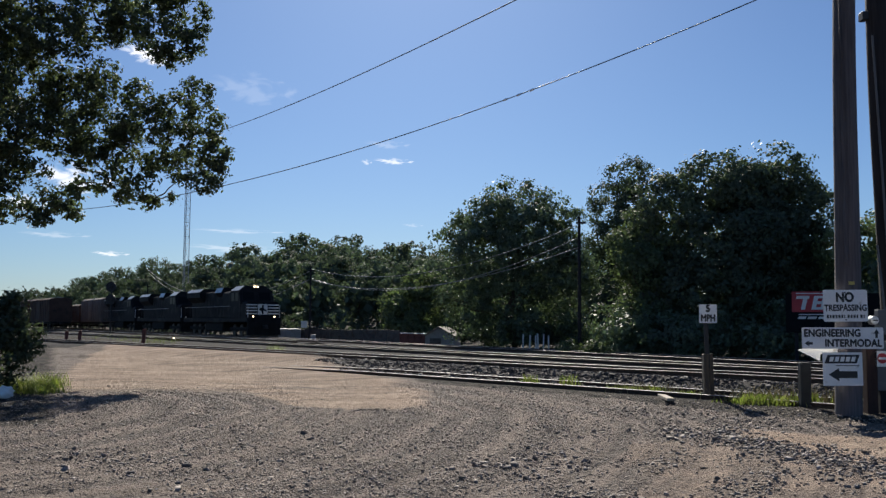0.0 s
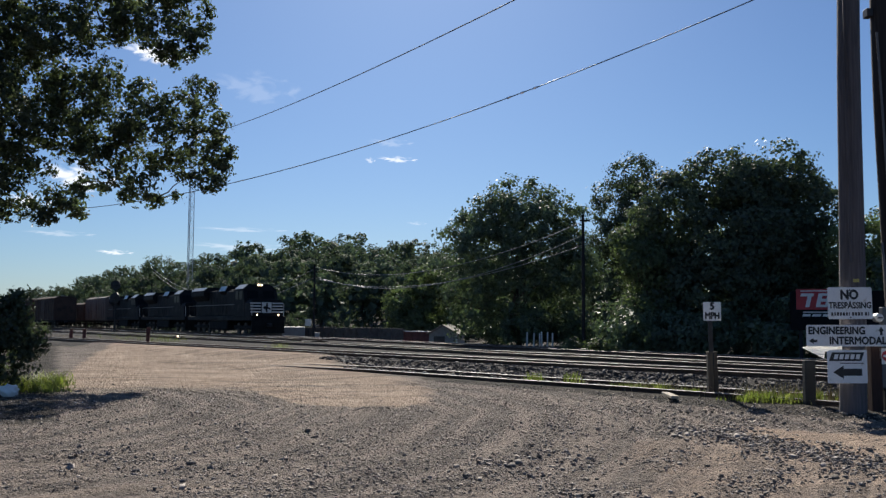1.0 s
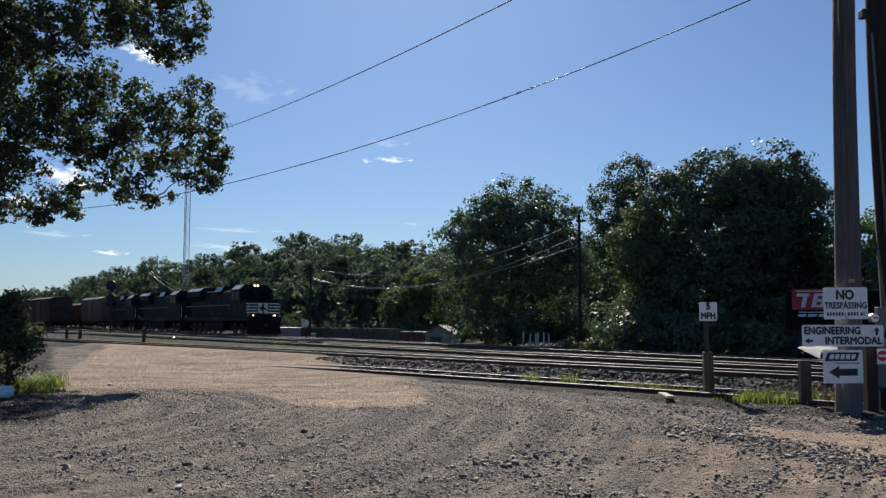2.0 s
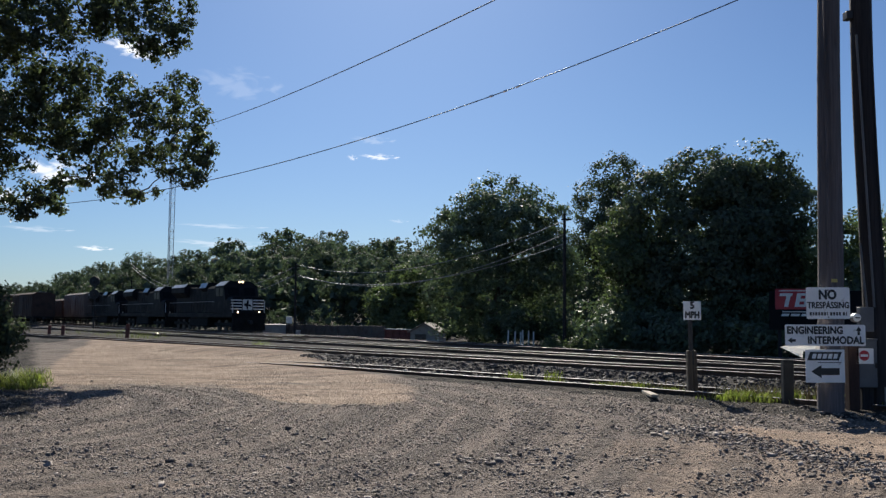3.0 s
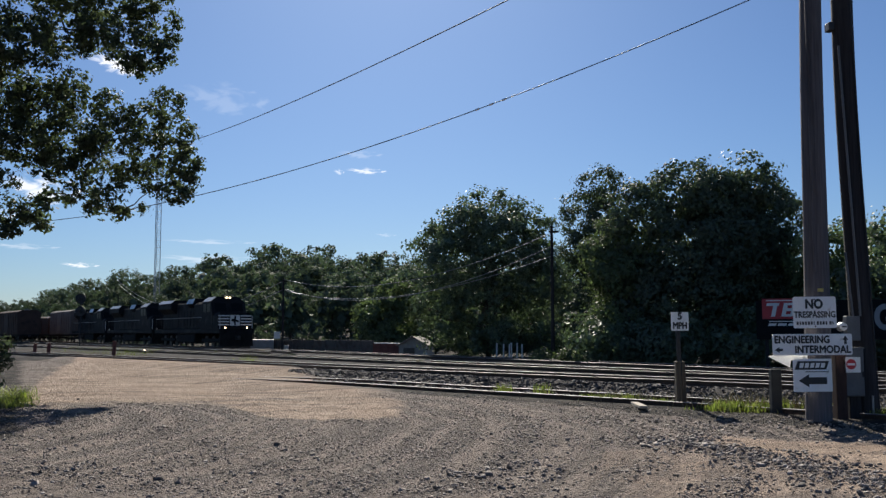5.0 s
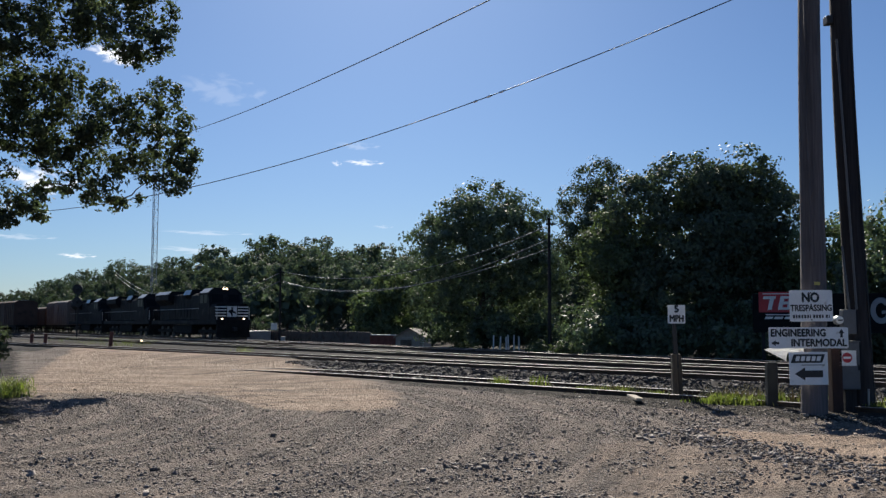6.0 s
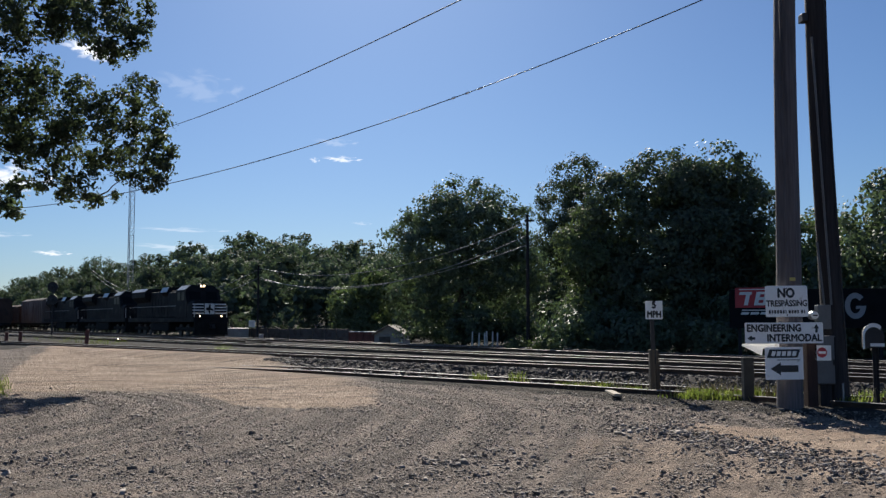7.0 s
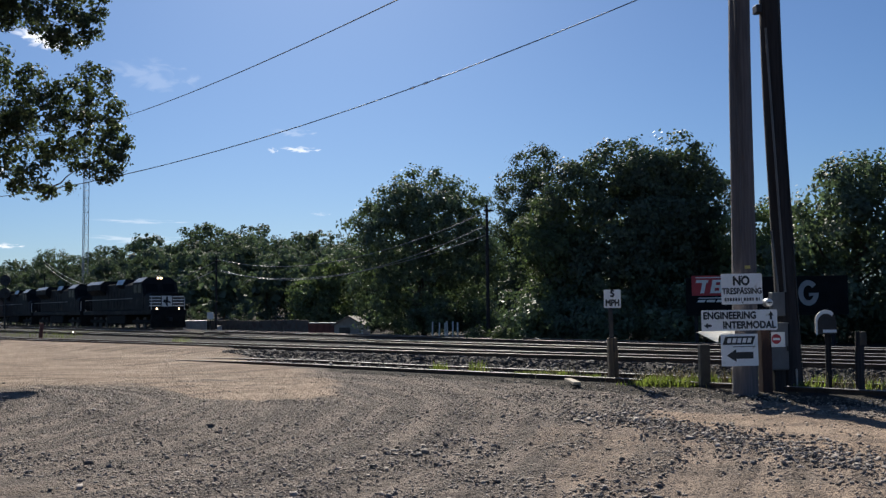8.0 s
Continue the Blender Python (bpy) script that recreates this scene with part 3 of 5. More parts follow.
TRACKS = [(SIDING, "single siding track half sunk in gravel with polished rails", (-4, 27)),
          (MAIN, "main railway track on a stone bank with bright rails", (0, 60)),
          (SECOND, "second railway track with bright rails behind the main one", (4, 60)),
          (THIRD, "farther railway track on which the freight train stands", (6, 60))]
for line, label, near in TRACKS:
    railway_track(line, label, near, sink=0.16 if line is SIDING else 0.0)
# ---------------------------------------------------------------- foliage
def leaf_quads(pts, size, flat=0.0, droop=0.0, wide=0.34, out=None, turn=0.55):
    """A pointed four-cornered leaf at each point. With out, the blades look outwards from the crown, give or take turn."""
    n = len(pts)
    a = rng.normal(size=(n, 3))
    a[:, 2] = a[:, 2] * (1 - flat) - droop
    if out is None:
        a /= np.linalg.norm(a, axis=1)[:, None] + 1e-9
        b = rng.normal(size=(n, 3))
        b -= (b * a).sum(1)[:, None] * a
        b /= np.linalg.norm(b, axis=1)[:, None] + 1e-9
        c = np.cross(a, b)
    else:
        c = out + rng.normal(size=(n, 3)) * turn
        c /= np.linalg.norm(c, axis=1)[:, None] + 1e-9
        a -= (a * c).sum(1)[:, None] * c
        a /= np.linalg.norm(a, axis=1)[:, None] + 1e-9
        b = np.cross(c, a)
    s = (size * rng.uniform(0.6, 1.25, n))[:, None]
    tip, tail = pts + a * s * 0.62, pts - a * s * 0.5
    l = pts + b * s * wide - c * s * 0.10
    r = pts - b * s * wide - c * s * 0.10
    return np.stack([tail, l, tip, r], 1)


def clump_points(lobes, clumps, per, spread, shell=0.55):
    """Points in clumps on and in ellipsoid lobes (centre, radii), the clumps' middles, and each point's way outwards."""
    mid, radii = np.array([l[0] for l in lobes]), np.array([l[1] for l in lobes])
    vol = radii[:, 0] * radii[:, 1] + radii[:, 1] * radii[:, 2] + radii[:, 0] * radii[:, 2]
    which = rng.choice(len(lobes), clumps, p=vol / vol.sum())
    d = rng.normal(size=(clumps, 3))
    d /= np.linalg.norm(d, axis=1)[:, None]
    rad = shell + (1 - shell) * rng.uniform(0, 1, clumps) ** 0.6
    rad *= 1 + 0.07 * rng.normal(size=clumps)
    c = mid[which] + d * rad[:, None] * radii[which]
    k = rng.integers(int(per * 0.5), int(per * 1.5) + 1, clumps)
    idx = np.repeat(np.arange(clumps), k)
    off = rng.normal(size=(len(idx), 3))
    off /= np.linalg.norm(off, axis=1)[:, None]
    off *= (rng.uniform(0, 1, len(idx)) ** 0.45)[:, None] * np.array([1, 1, 0.75])
    way = d[idx] / radii[which][idx]
    way /= np.linalg.norm(way, axis=1)[:, None]
    way = way + 0.9 * off
    off *= (spread * 1.9 * rng.uniform(0.6, 1.4, clumps))[idx][:, None]
    return c[idx] + off, c, way


def limb_mesh(name, paths, parent, material=None, label=""):
    """Tapered limbs: each path is a list of (point, radius)."""
    v, f = [], []
    n = 7
    for path in paths:
        o = len(v)
        for i, (p, r) in enumerate(path):
            p = Vector(p)
            d = (Vector(path[min(i + 1, len(path) - 1)][0]) - Vector(path[max(i - 1, 0)][0])).normalized()
            x = d.orthogonal().normalized()
            y = d.cross(x)
            for k in range(n):
                a = 2 * math.pi * k / n
                v.append(p + (x * math.cos(a) + y * math.sin(a)) * r * (1 + 0.08 * math.sin(3 * a + i)))
        for i in range(len(path) - 1):
            for k in range(n):
                f.append((o + i * n + k, o + i * n + (k + 1) % n, o + (i + 1) * n + (k + 1) % n, o + (i + 1) * n + k))
        f.append(tuple(o + (len(path) - 1) * n + k for k in range(n)))
    return mesh_object(name, v, f, material or BARK, parent, label, smooth=True)


def bent(a, b, r0, r1, k=6, sag=0.0):
    """A wavering limb from a to b."""
    a, b = Vector(a), Vector(b)
    out = []
    for i in range(k):
        t = i / (k - 1)
        p = a.lerp(b, t)
        if 0 < i < k - 1:
            p = p + Vector(rng.normal(size=3)) * (b - a).length * 0.03
        p.z -= sag * math.sin(math.pi * t)
        out.append((p, r0 + (r1 - r0) * t))
    return out


def tree(name, at, height, lobes, clumps, per, spread, size, leaf, label, trunk_r=0.22, droop=0.0, shell=0.76, trunk_top=0.75, limbs=14):
    """A tree at a point of the plan; lobes are given from its foot."""
    z0 = float(ground_height(np.array(at[0]), np.array(at[1])))
    t = base(name, pose(at[0], at[1], z0), label, "tree", "trees along the tracks")
    lobes = [((m[0] * 1.02, m[1] * 1.02, m[2] * 1.01), tuple(q * 1.04 for q in r)) for m, r in lobes]
    pts, c, way = clump_points(lobes, int(clumps * 1.15), int(per * 1.3), spread, shell)
    keep = pts[:, 2] > 0.15
    paths = [bent((0, 0, -0.3), (rng.uniform(-0.3, 0.3), rng.uniform(-0.3, 0.3), height * trunk_top), trunk_r, trunk_r * 0.25, 8)]
    for k in range(limbs):
        q = c[rng.integers(len(c))]
        h = max(0.6, min(height * trunk_top * 0.95, q[2] * rng.uniform(0.45, 0.8)))
        paths.append(bent((0, 0, h), q, trunk_r * 0.45 * (1 - 0.6 * h / height), 0.02, 6))
    limb_mesh("trunk", paths, t)
    quads_object("crown", leaf_quads(pts[keep], size * 0.84, 0.2, droop, 0.42, way[keep]), leaf, t)
    return t


def lobes_between(width, depth, z0, z1, count, seed, round_top=0.8):
    """Uneven lobes that fill a crown of that width, depth and height."""
    g = np.random.default_rng(seed)
    out = []
    for i in range(count):
        t = (i + 0.5) / count
        z = z0 + (z1 - z0) * t
        half = width / 2 * math.sqrt(max(0.12, 1 - (abs(t - 0.42) / 0.62) ** 2 * round_top))
        a = g.uniform(0, 2 * math.pi)
        rr = g.uniform(0.3, 0.75) * half
        s = g.uniform(0.34, 0.55) * half + 0.35
        out.append(((math.cos(a) * rr, math.sin(a) * rr * depth / width, z), (s, s * depth / width, s * g.uniform(0.7, 1.0))))
    return out
# ---------------------------------------------------------------- trees behind the tracks
tree("tree", bearing(-4.4, 61), 11.0,
     lobes_between(9.2, 6.5, 2.0, 8.9, 16, 3) + [((0.9, 0, 9.0), (1.5, 1.3, 1.7)), ((-0.8, 0.3, 9.5), (1.1, 1.1, 1.3)), ((-3.6, 0, 6.0), (1.2, 1.1, 1.3)), ((-2.3, 0, 8.3), (1.3, 1.2, 1.2)), ((2.3, 0, 8.9), (1.2, 1.2, 1.0)), ((3.3, 0, 8.0), (1.2, 1.2, 1.2)), ((-2.6, 0, 7.2), (1.5, 1.4, 1.6)),
      ((2.7, 0, 7.0), (1.5, 1.4, 1.8)), ((3.0, 0, 3.0), (1.6, 1.6, 2.4)), ((-2.8, 0, 2.6), (1.8, 1.8, 2.2))],
     950, 36, 0.30, 0.21, LEAF_DARK, "tall dark green tree with feathery drooping leaves beside the tracks", 0.24, 0.5)
tree("tree", bearing(-11.0, 78), 15.2,
     lobes_between(6.2, 5.6, 4.0, 13.0, 12, 5) + [((0.4, 0, 13.3), (1.9, 1.7, 1.7)), ((-1.2, 0, 3.0), (2.2, 2.0, 2.4)), ((1.1, 0, 6.0), (1.8, 1.8, 2.6))],
     620, 32, 0.36, 0.23, LEAF, "slender green tree with thin upper branches", 0.2, 0.2)
tree("tree", bearing(-12.6, 50), 8.4,
     lobes_between(4.2, 4.0, 0.8, 6.8, 12, 8) + [((-0.6, -0.5, 1.6), (1.6, 1.4, 1.6))],
     700, 34, 0.27, 0.19, LEAF_LIGHT, "light green bushy tree whose edge catches the sun", 0.16, 0.1)
tree("tree", bearing(-17.2, 51), 11.0,
     lobes_between(9.6, 7.5, 1.6, 8.6, 18, 11) + [((-2.2, 0, 8.5), (1.5, 1.4, 1.3)), ((-3.3, 0, 7.9), (1.3, 1.3, 1.2)), ((2.4, 0, 9.1), (1.7, 1.5, 1.7)), ((2.4, 0, 9.0), (1.2, 1.1, 1.3)), ((2.9, 0, 7.6), (1.9, 1.7, 1.7)), ((0.6, 0, 8.4), (1.6, 1.5, 1.4)), ((-0.6, 0, 8.6), (2.1, 1.8, 1.8)), ((-3.2, 0, 7.0), (1.9, 1.8, 2.0)), ((4.0, 0, 6.6), (1.5, 1.5, 2.2)),
      ((3.4, 0, 3.2), (2.2, 2.0, 2.6)), ((-3.0, 0, 3.0), (2.2, 2.0, 2.6)), ((0.4, 0, 3.0), (2.6, 2.4, 2.8))],
     1700, 36, 0.30, 0.21, LEAF_DARK, "broad dense dark green tree casting deep shade", 0.32, 0.15)
tree("tree", bearing(1.4, 92), 8.6,
     lobes_between(6.0, 5.0, 0.8, 6.9, 10, 14), 380, 28, 0.40, 0.32, LEAF_LIGHT, "rounded light green tree behind the yard shed", 0.16)
tree("tree", bearing(-0.9, 95), 9.6,
     lobes_between(4.6, 4.0, 0.8, 8.2, 9, 16), 260, 26, 0.40, 0.32, LEAF, "medium green tree at the edge of the woods", 0.16)
tree("tree", bearing(-25.4, 50), 7.2,
     lobes_between(5.6, 5.0, 0.8, 6.2, 12, 19), 650, 32, 0.28, 0.19, LEAF_LIGHT, "sunlit green tree behind the poles", 0.18)
tree("tree", bearing(-29.3, 47), 8.8,
     lobes_between(7.6, 6.0, 1.0, 7.2, 14, 21) + [((0.4, 0, 7.6), (1.6, 1.4, 1.0)), ((2.2, 0, 7.4), (1.3, 1.2, 0.9))], 420, 30, 0.34, 0.24, LEAF, "loose green tree with sky showing through its top", 0.2)
tree("tree", bearing(-34.5, 46), 8.6, lobes_between(7.0, 6.0, 0.8, 7.6, 12, 23), 380, 28, 0.36, 0.27, LEAF, "green tree at the end of the row", 0.2)
tree("tree", bearing(-22.6, 64), 5.2, lobes_between(8.0, 6.0, 0.5, 4.4, 12, 24), 420, 28, 0.38, 0.28, LEAF_DARK, "dark green tree filling the gap in the row", 0.2)


def shrubs(name, places, leaf, label, size=0.2, per=26):
    lobes = []
    for az, r, w, h in places:
        x, y = bearing(az, r)
        z = 0.12 if r > 30 else 0.0
        for _ in range(4):
            lobes.append(((x + rng.uniform(-0.4, 0.4) * w, y + rng.uniform(-0.4, 0.4) * w, z + h * rng.uniform(0.25, 0.62)), (w * 0.4, w * 0.4, h * 0.4)))
    pts, _, way = clump_points(lobes, len(lobes) * 13, per, 0.26)
    keep = pts[:, 2] > 0.05
    ob = quads_object(name, leaf_quads(pts[keep], size, 0.2, 0.0, 0.36, way[keep]), leaf)
    return tagged(ob, label, "shrubs", kind="stuff")


shrubs("undergrowth", [(a + random.uniform(-0.3, 0.3), 44.5 + random.uniform(-1, 6) + (15 if a > -10 else 0), random.uniform(2.2, 3.4), random.uniform(1.6, 3.2)) for a in np.arange(-36, -3, 0.9)],
       LEAF_DARK, "dense dark undergrowth below the trees")
shrubs("weeds_by_track", [(-7.6, 47, 1.2, 0.6), (-9.4, 44, 1.0, 0.7), (-8.7, 49, 1.2, 0.9)], LEAF_LIGHT, "light green weeds beside the far rails", 0.14)

# ---------------------------------------------------------------- far woods
RIDGE = [(-14, 3.2), (-4, 3.6), (-0.6, 4.5), (0.6, 4.35), (1.3, 4.85), (2.15, 5.05), (3.2, 4.63), (4.0, 4.58), (4.9, 4.95), (6.3, 4.86), (8.1, 4.96),
         (9.0, 4.67), (9.6, 4.22), (11.3, 4.36), (12.9, 4.08), (14.85, 3.44), (16.1, 3.58), (17.7, 3.14), (19.8, 2.73), (21.5, 2.06), (22.5, 1.75), (25.5, 1.2), (30, 0.9)]


def woods():
    """Rows of domed crowns, the farther ones higher; of the rear rows only what stands over the front."""
    az_k, el_k = np.array([a for a, _ in RIDGE]), np.array([e for _, e in RIDGE])
    quads, paths = [], []
    for row, (gap, low) in enumerate(((24, 0.74), (31, 0.94), (41, 1.09), (54, 1.10))):
        az = -13.0
        while az < 28:
            r0 = (THIRD.off + gap + rng.uniform(-3, 3)) / max(0.10, math.cos(radians(az + 90 - THIRD.yaw)))
            r0 = min(r0, 330 + 25 * row)
            el = np.interp(az, az_k, el_k)
            h = (r0 * math.tan(radians(el)) + EYE) * (low + rng.uniform(-0.09, 0.03))
            w = rng.uniform(0.62, 0.95) * max(h, 6)
            x, y = bearing(az, r0)
            dome = np.array([w * 0.40, w * 0.40, h * 0.30])
            lobes = [((x, y, h * 0.66), tuple(dome))]
            for i in range(11):
                a, t = rng.uniform(0, 6.28), rng.uniform(-0.5, 0.95)
                d = np.array([math.cos(a) * math.sqrt(1 - t * t), math.sin(a) * math.sqrt(1 - t * t), t]) * dome * 0.85
                s = w * rng.uniform(0.12, 0.20)
                lobes.append(((x + d[0], y + d[1], h * 0.64 + d[2] * 0.95), (s, s, s * 0.75)))
            for _ in range(5 if row == 0 else 0):
                lobes.append(((x + rng.uniform(-0.6, 0.6) * w, y + rng.uniform(-0.4, 0.4) * w, h * rng.uniform(0.08, 0.3)), (w * 0.4, w * 0.4, h * 0.2)))
            p, _, way = clump_points(lobes, 205, 22, 0.024 * h + 0.06, 0.78)
            keep = p[:, 2] > (-1 if row == 0 else h * 0.5)
            p, way = p[keep], way[keep]
            quads.append(leaf_quads(p, np.full(len(p), 0.018 * h + 0.12), 0.2, 0.0, 0.52, way, 0.45))
            core = rng.normal(size=(160, 3)) * np.array([w * 0.17, w * 0.17, h * 0.13]) + np.array([x, y, h * 0.5])
            core = core[(core[:, 2] > -1) & (core[:, 2] < h * 0.78)]
            quads.append(leaf_quads(core, np.full(len(core), 0.12 * h), 0.2, 0.0, 0.6))
            paths.append([((x, y, 0), 0.22), ((x, y, h * 0.75), 0.08)])
            az += math.degrees(w * 0.70 / r0)
    ob = quads_object("far_woods", np.vstack(quads), LEAF_FAR)
    tagged(ob, "long wooded ridge of dense green trees in the distance", "woods", kind="stuff")
    tagged(limb_mesh("far_trunks", paths, None), "trunks of the distant woods", "woods", kind="stuff")


woods()


# ---------------------------------------------------------------- oak that hangs into the view
def near_oak():
    x0, y0 = bearing(29.5, 31.9)
    t = base("oak_tree", pose(x0, y0, 0), "large oak with hanging leafy branches, partly lit by the sun", "tree", "trees by the yard")

    def from_view(az, el, r):
        x, y = bearing(az, r)
        return (x - x0, y - y0, EYE + r * math.tan(radians(el)))
    # leafy masses: bearing, elevation, half width, half height
    upper = [(15.6, 17.6, 0.51, 0.57), (17.0, 16.2, 0.57, 0.48), (18.8, 17.0, 0.64, 0.51), (16.2, 15.3, 0.38, 0.28), (20.6, 16.9, 0.77, 0.64), (22.7, 15.9, 0.77, 0.77),
             (24.5, 16.0, 0.77, 0.77), (15.2, 16.2, 0.26, 0.36), (17.8, 18.3, 0.77, 0.38), (21.3, 19.4, 1.15, 0.64), (16.0, 19.7, 0.64, 0.51)]
    middle = [(23.8, 13.0, 0.89, 0.64), (21.7, 12.6, 0.77, 0.64), (20.0, 13.6, 0.36, 0.45), (18.5, 13.0, 0.45, 0.36), (15.0, 13.3, 0.38, 0.38), (16.4, 12.2, 0.51, 0.42), (14.4, 11.7, 0.45, 0.38),
              (17.9, 11.2, 0.7, 0.48), (20.1, 10.9, 0.77, 0.51), (22.5, 10.7, 0.77, 0.57), (24.6, 10.5, 0.77, 0.64), (13.5, 10.1, 0.31, 0.32), (15.4, 10.2, 0.64, 0.48), (14.0, 8.9, 0.38, 0.33)]
    hanging = [(17.1, 9.2, 0.51, 0.33), (19.3, 9.1, 0.45, 0.43), (18.0, 7.7, 0.36, 0.36), (17.3, 6.8, 0.2, 0.2), (18.7, 7.2, 0.18, 0.2), (16.2, 7.2, 0.13, 0.1), (21.0, 9.4, 0.51, 0.32),
               (20.0, 7.8, 0.23, 0.23), (14.3, 8.0, 0.31, 0.17), (15.5, 8.3, 0.23, 0.15)]
    outer = [(24.5, 8.5, 0.64, 0.36), (24.7, 6.1, 0.45, 0.28), (23.1, 6.6, 0.41, 0.31), (21.8, 6.8, 0.36, 0.28), (21.2, 7.7, 0.23, 0.23), (23.1, 5.6, 0.23, 0.17), (21.4, 5.8, 0.17, 0.14),
             (26.4, 7.0, 0.77, 0.77), (27.1, 11.2, 1.15, 1.53), (27.3, 15.3, 1.28, 1.28), (32.0, 16.0, 2.4, 2.2), (24.0, 22.5, 2.2, 1.2)]
    g = np.random.default_rng(31)
    lobes = []
    for az, el, w, h in upper + middle + hanging + outer:
        lobes.append((from_view(az, el, 31.5 + g.uniform(-0.7, 0.7)), (w * 1.62, w * 1.0, h * 1.57)))
    pts, c, way = clump_points(lobes, 6200, 16, 0.115, 0.5)
    quads_object("crown", leaf_quads(pts, 0.128, 0.25, 0.3, 0.34, way, 0.6), LEAF_OAK, t)
    paths = [bent((0, 0, -0.3), (0.2, 0.3, 12.5), 0.42, 0.12, 9)]
    fork = Vector((0.2, 0.3, 8.0))
    mids = [Vector(l) for l, _ in lobes]
    for l in mids:
        inner = [m for m in mids if (m - fork).length < (l - fork).length - 0.3]
        start = min(inner, key=lambda m: (m - l).length) if inner else fork
        paths.append(bent(start, l, 0.030 if inner else 0.09, 0.012, 6, -0.06))
        for _ in range(4):
            q = c[rng.integers(len(c))]
            if (Vector(q) - l).length < 1.2:
                paths.append(bent(l, q, 0.014, 0.005, 4))
    limb_mesh("trunk", paths, t)
    return t


LEAF_OAK = mat("oak_leaf", (0.104, 0.124, 0.080), 0.6, var=0.3, scale=0.8, fine=4, bump=0, rand=0.35, translucent=0.46, spec=0.3)
near_oak()


def roadside_bush():
    x, y = bearing(25.95, 24.3)
    t = base("bush", pose(x, y, 0), "rounded dark green bush at the edge of the yard", "bush")
    lobes = [((0.2, 0, 0.9), (1.0, 0.9, 0.9)), ((-0.9, 0.2, 1.1), (1.2, 1.0, 1.0)), ((0.5, 0.1, 1.65), (0.6, 0.6, 0.6)), ((-0.5, 0, 1.8), (0.8, 0.7, 0.6)), ((0.75, 0.0, 2.1), (0.25, 0.25, 0.35)), ((1.0, 0.1, 1.2), (0.4, 0.4, 0.5)), ((-1.6, 0.2, 1.6), (1.2, 1.0, 1.3))]
    pts, c, way = clump_points(lobes, 900, 22, 0.10, 0.4)
    keep = pts[:, 2] > 0.05
    quads_object("foliage", leaf_quads(pts[keep], 0.10, 0.2, 0.0, 0.36, way[keep]), LEAF_OAK, t)
    limb_mesh("stems", [bent((rng.uniform(-0.3, 0.3), 0, -0.1), c[rng.integers(len(c))], 0.03, 0.008, 5) for _ in range(16)], t)


roadside_bush()


def blades(name, patches, material, label, lean=0.35):
    """Tufts of grass: narrow bent blades from the ground up. Patches: x, y, spread x, spread y, count, height."""
    out = []
    for x, y, sx, sy, n, h in patches:
        px, py = x + rng.normal(size=n) * sx, y + rng.normal(size=n) * sy
        pz = ground_height(px, py) - 0.02
        hh = h * rng.uniform(0.4, 1.2, n)
        a = rng.uniform(0, 6.283, n)
        d = np.stack([np.cos(a), np.sin(a), 0 * a], -1)
        s = np.stack([-np.sin(a), np.cos(a), 0 * a], -1) * rng.uniform(0.006, 0.014, n)[:, None]
        p = np.stack([px, py, pz], -1)
        mid = p + np.array([0, 0, 1]) * (hh * 0.55)[:, None] + d * (hh * lean * 0.3)[:, None]
        tip = p + np.array([0, 0, 1]) * (hh * 0.9)[:, None] + d * (hh * lean)[:, None]
        out.append(np.stack([p - s, p + s, mid + s * 0.8, mid - s * 0.8], 1))
        out.append(np.stack([mid - s * 0.8, mid + s * 0.8, tip + s * 0.1, tip - s * 0.1], 1))
    return tagged(quads_object(name, np.vstack(out), material), label, "grass", kind="stuff")


blades("grass", [(6.5, 19.35, 0.22, 0.18, 420, 0.24), (6.95, 19.1, 0.2, 0.15, 420, 0.2), (7.35, 19.0, 0.12, 0.12, 180, 0.3), (6.2, 19.7, 0.2, 0.15, 140, 0.14), (8.2, 19.0, 0.12, 0.12, 160, 0.32), (8.7, 17.6, 0.12, 0.1, 160, 0.25), (4.4, 22.6, 0.22, 0.14, 220, 0.18), (4.9, 22.1, 0.2, 0.12, 160, 0.2), (5.5, 21.4, 0.16, 0.12, 120, 0.16),
                 (2.3, 24.9, 0.12, 0.1, 90, 0.3), (3.3, 24.4, 0.1, 0.1, 60, 0.35), (*bearing(10.0, 49), 0.25, 0.2, 120, 0.45), (10.3, 17.6, 0.3, 0.2, 150, 0.22), (9.7, 18.4, 0.2, 0.2, 110, 0.28)],
       GRASS, "tufts of bright green grass beside the siding")
blades("roadside_weeds", [(-9.6, 22.6, 0.22, 0.3, 420, 0.36), (-10.3, 22.8, 0.3, 0.3, 300, 0.42), (-9.85, 23.6, 0.22, 0.4, 300, 0.45), (-9.3, 22.2, 0.22, 0.2, 220, 0.26)], GRASS, "yellow-green weeds below the bush", 0.6)
blades("dry_grass", [(6.9, 19.9, 0.5, 0.3, 260, 0.4), (5.0, 22.2, 0.5, 0.3, 150, 0.3), (7.8, 19.2, 0.4, 0.3, 200, 0.4), (9.8, 17.9, 0.5, 0.4, 150, 0.4)], DRY, "dry yellow stalks among the grass", 0.5)
blades("far_grass", [(*bearing(19.0 - k * 0.33, 92 - 2.0 * k), 1.6, 1.0, 90, 0.4) for k in range(12)] + [(*bearing(13 - k * 0.4, 70 - k), 1.0, 0.6, 50, 0.3) for k in range(10)], GRASS, "grass strip between the far rails")
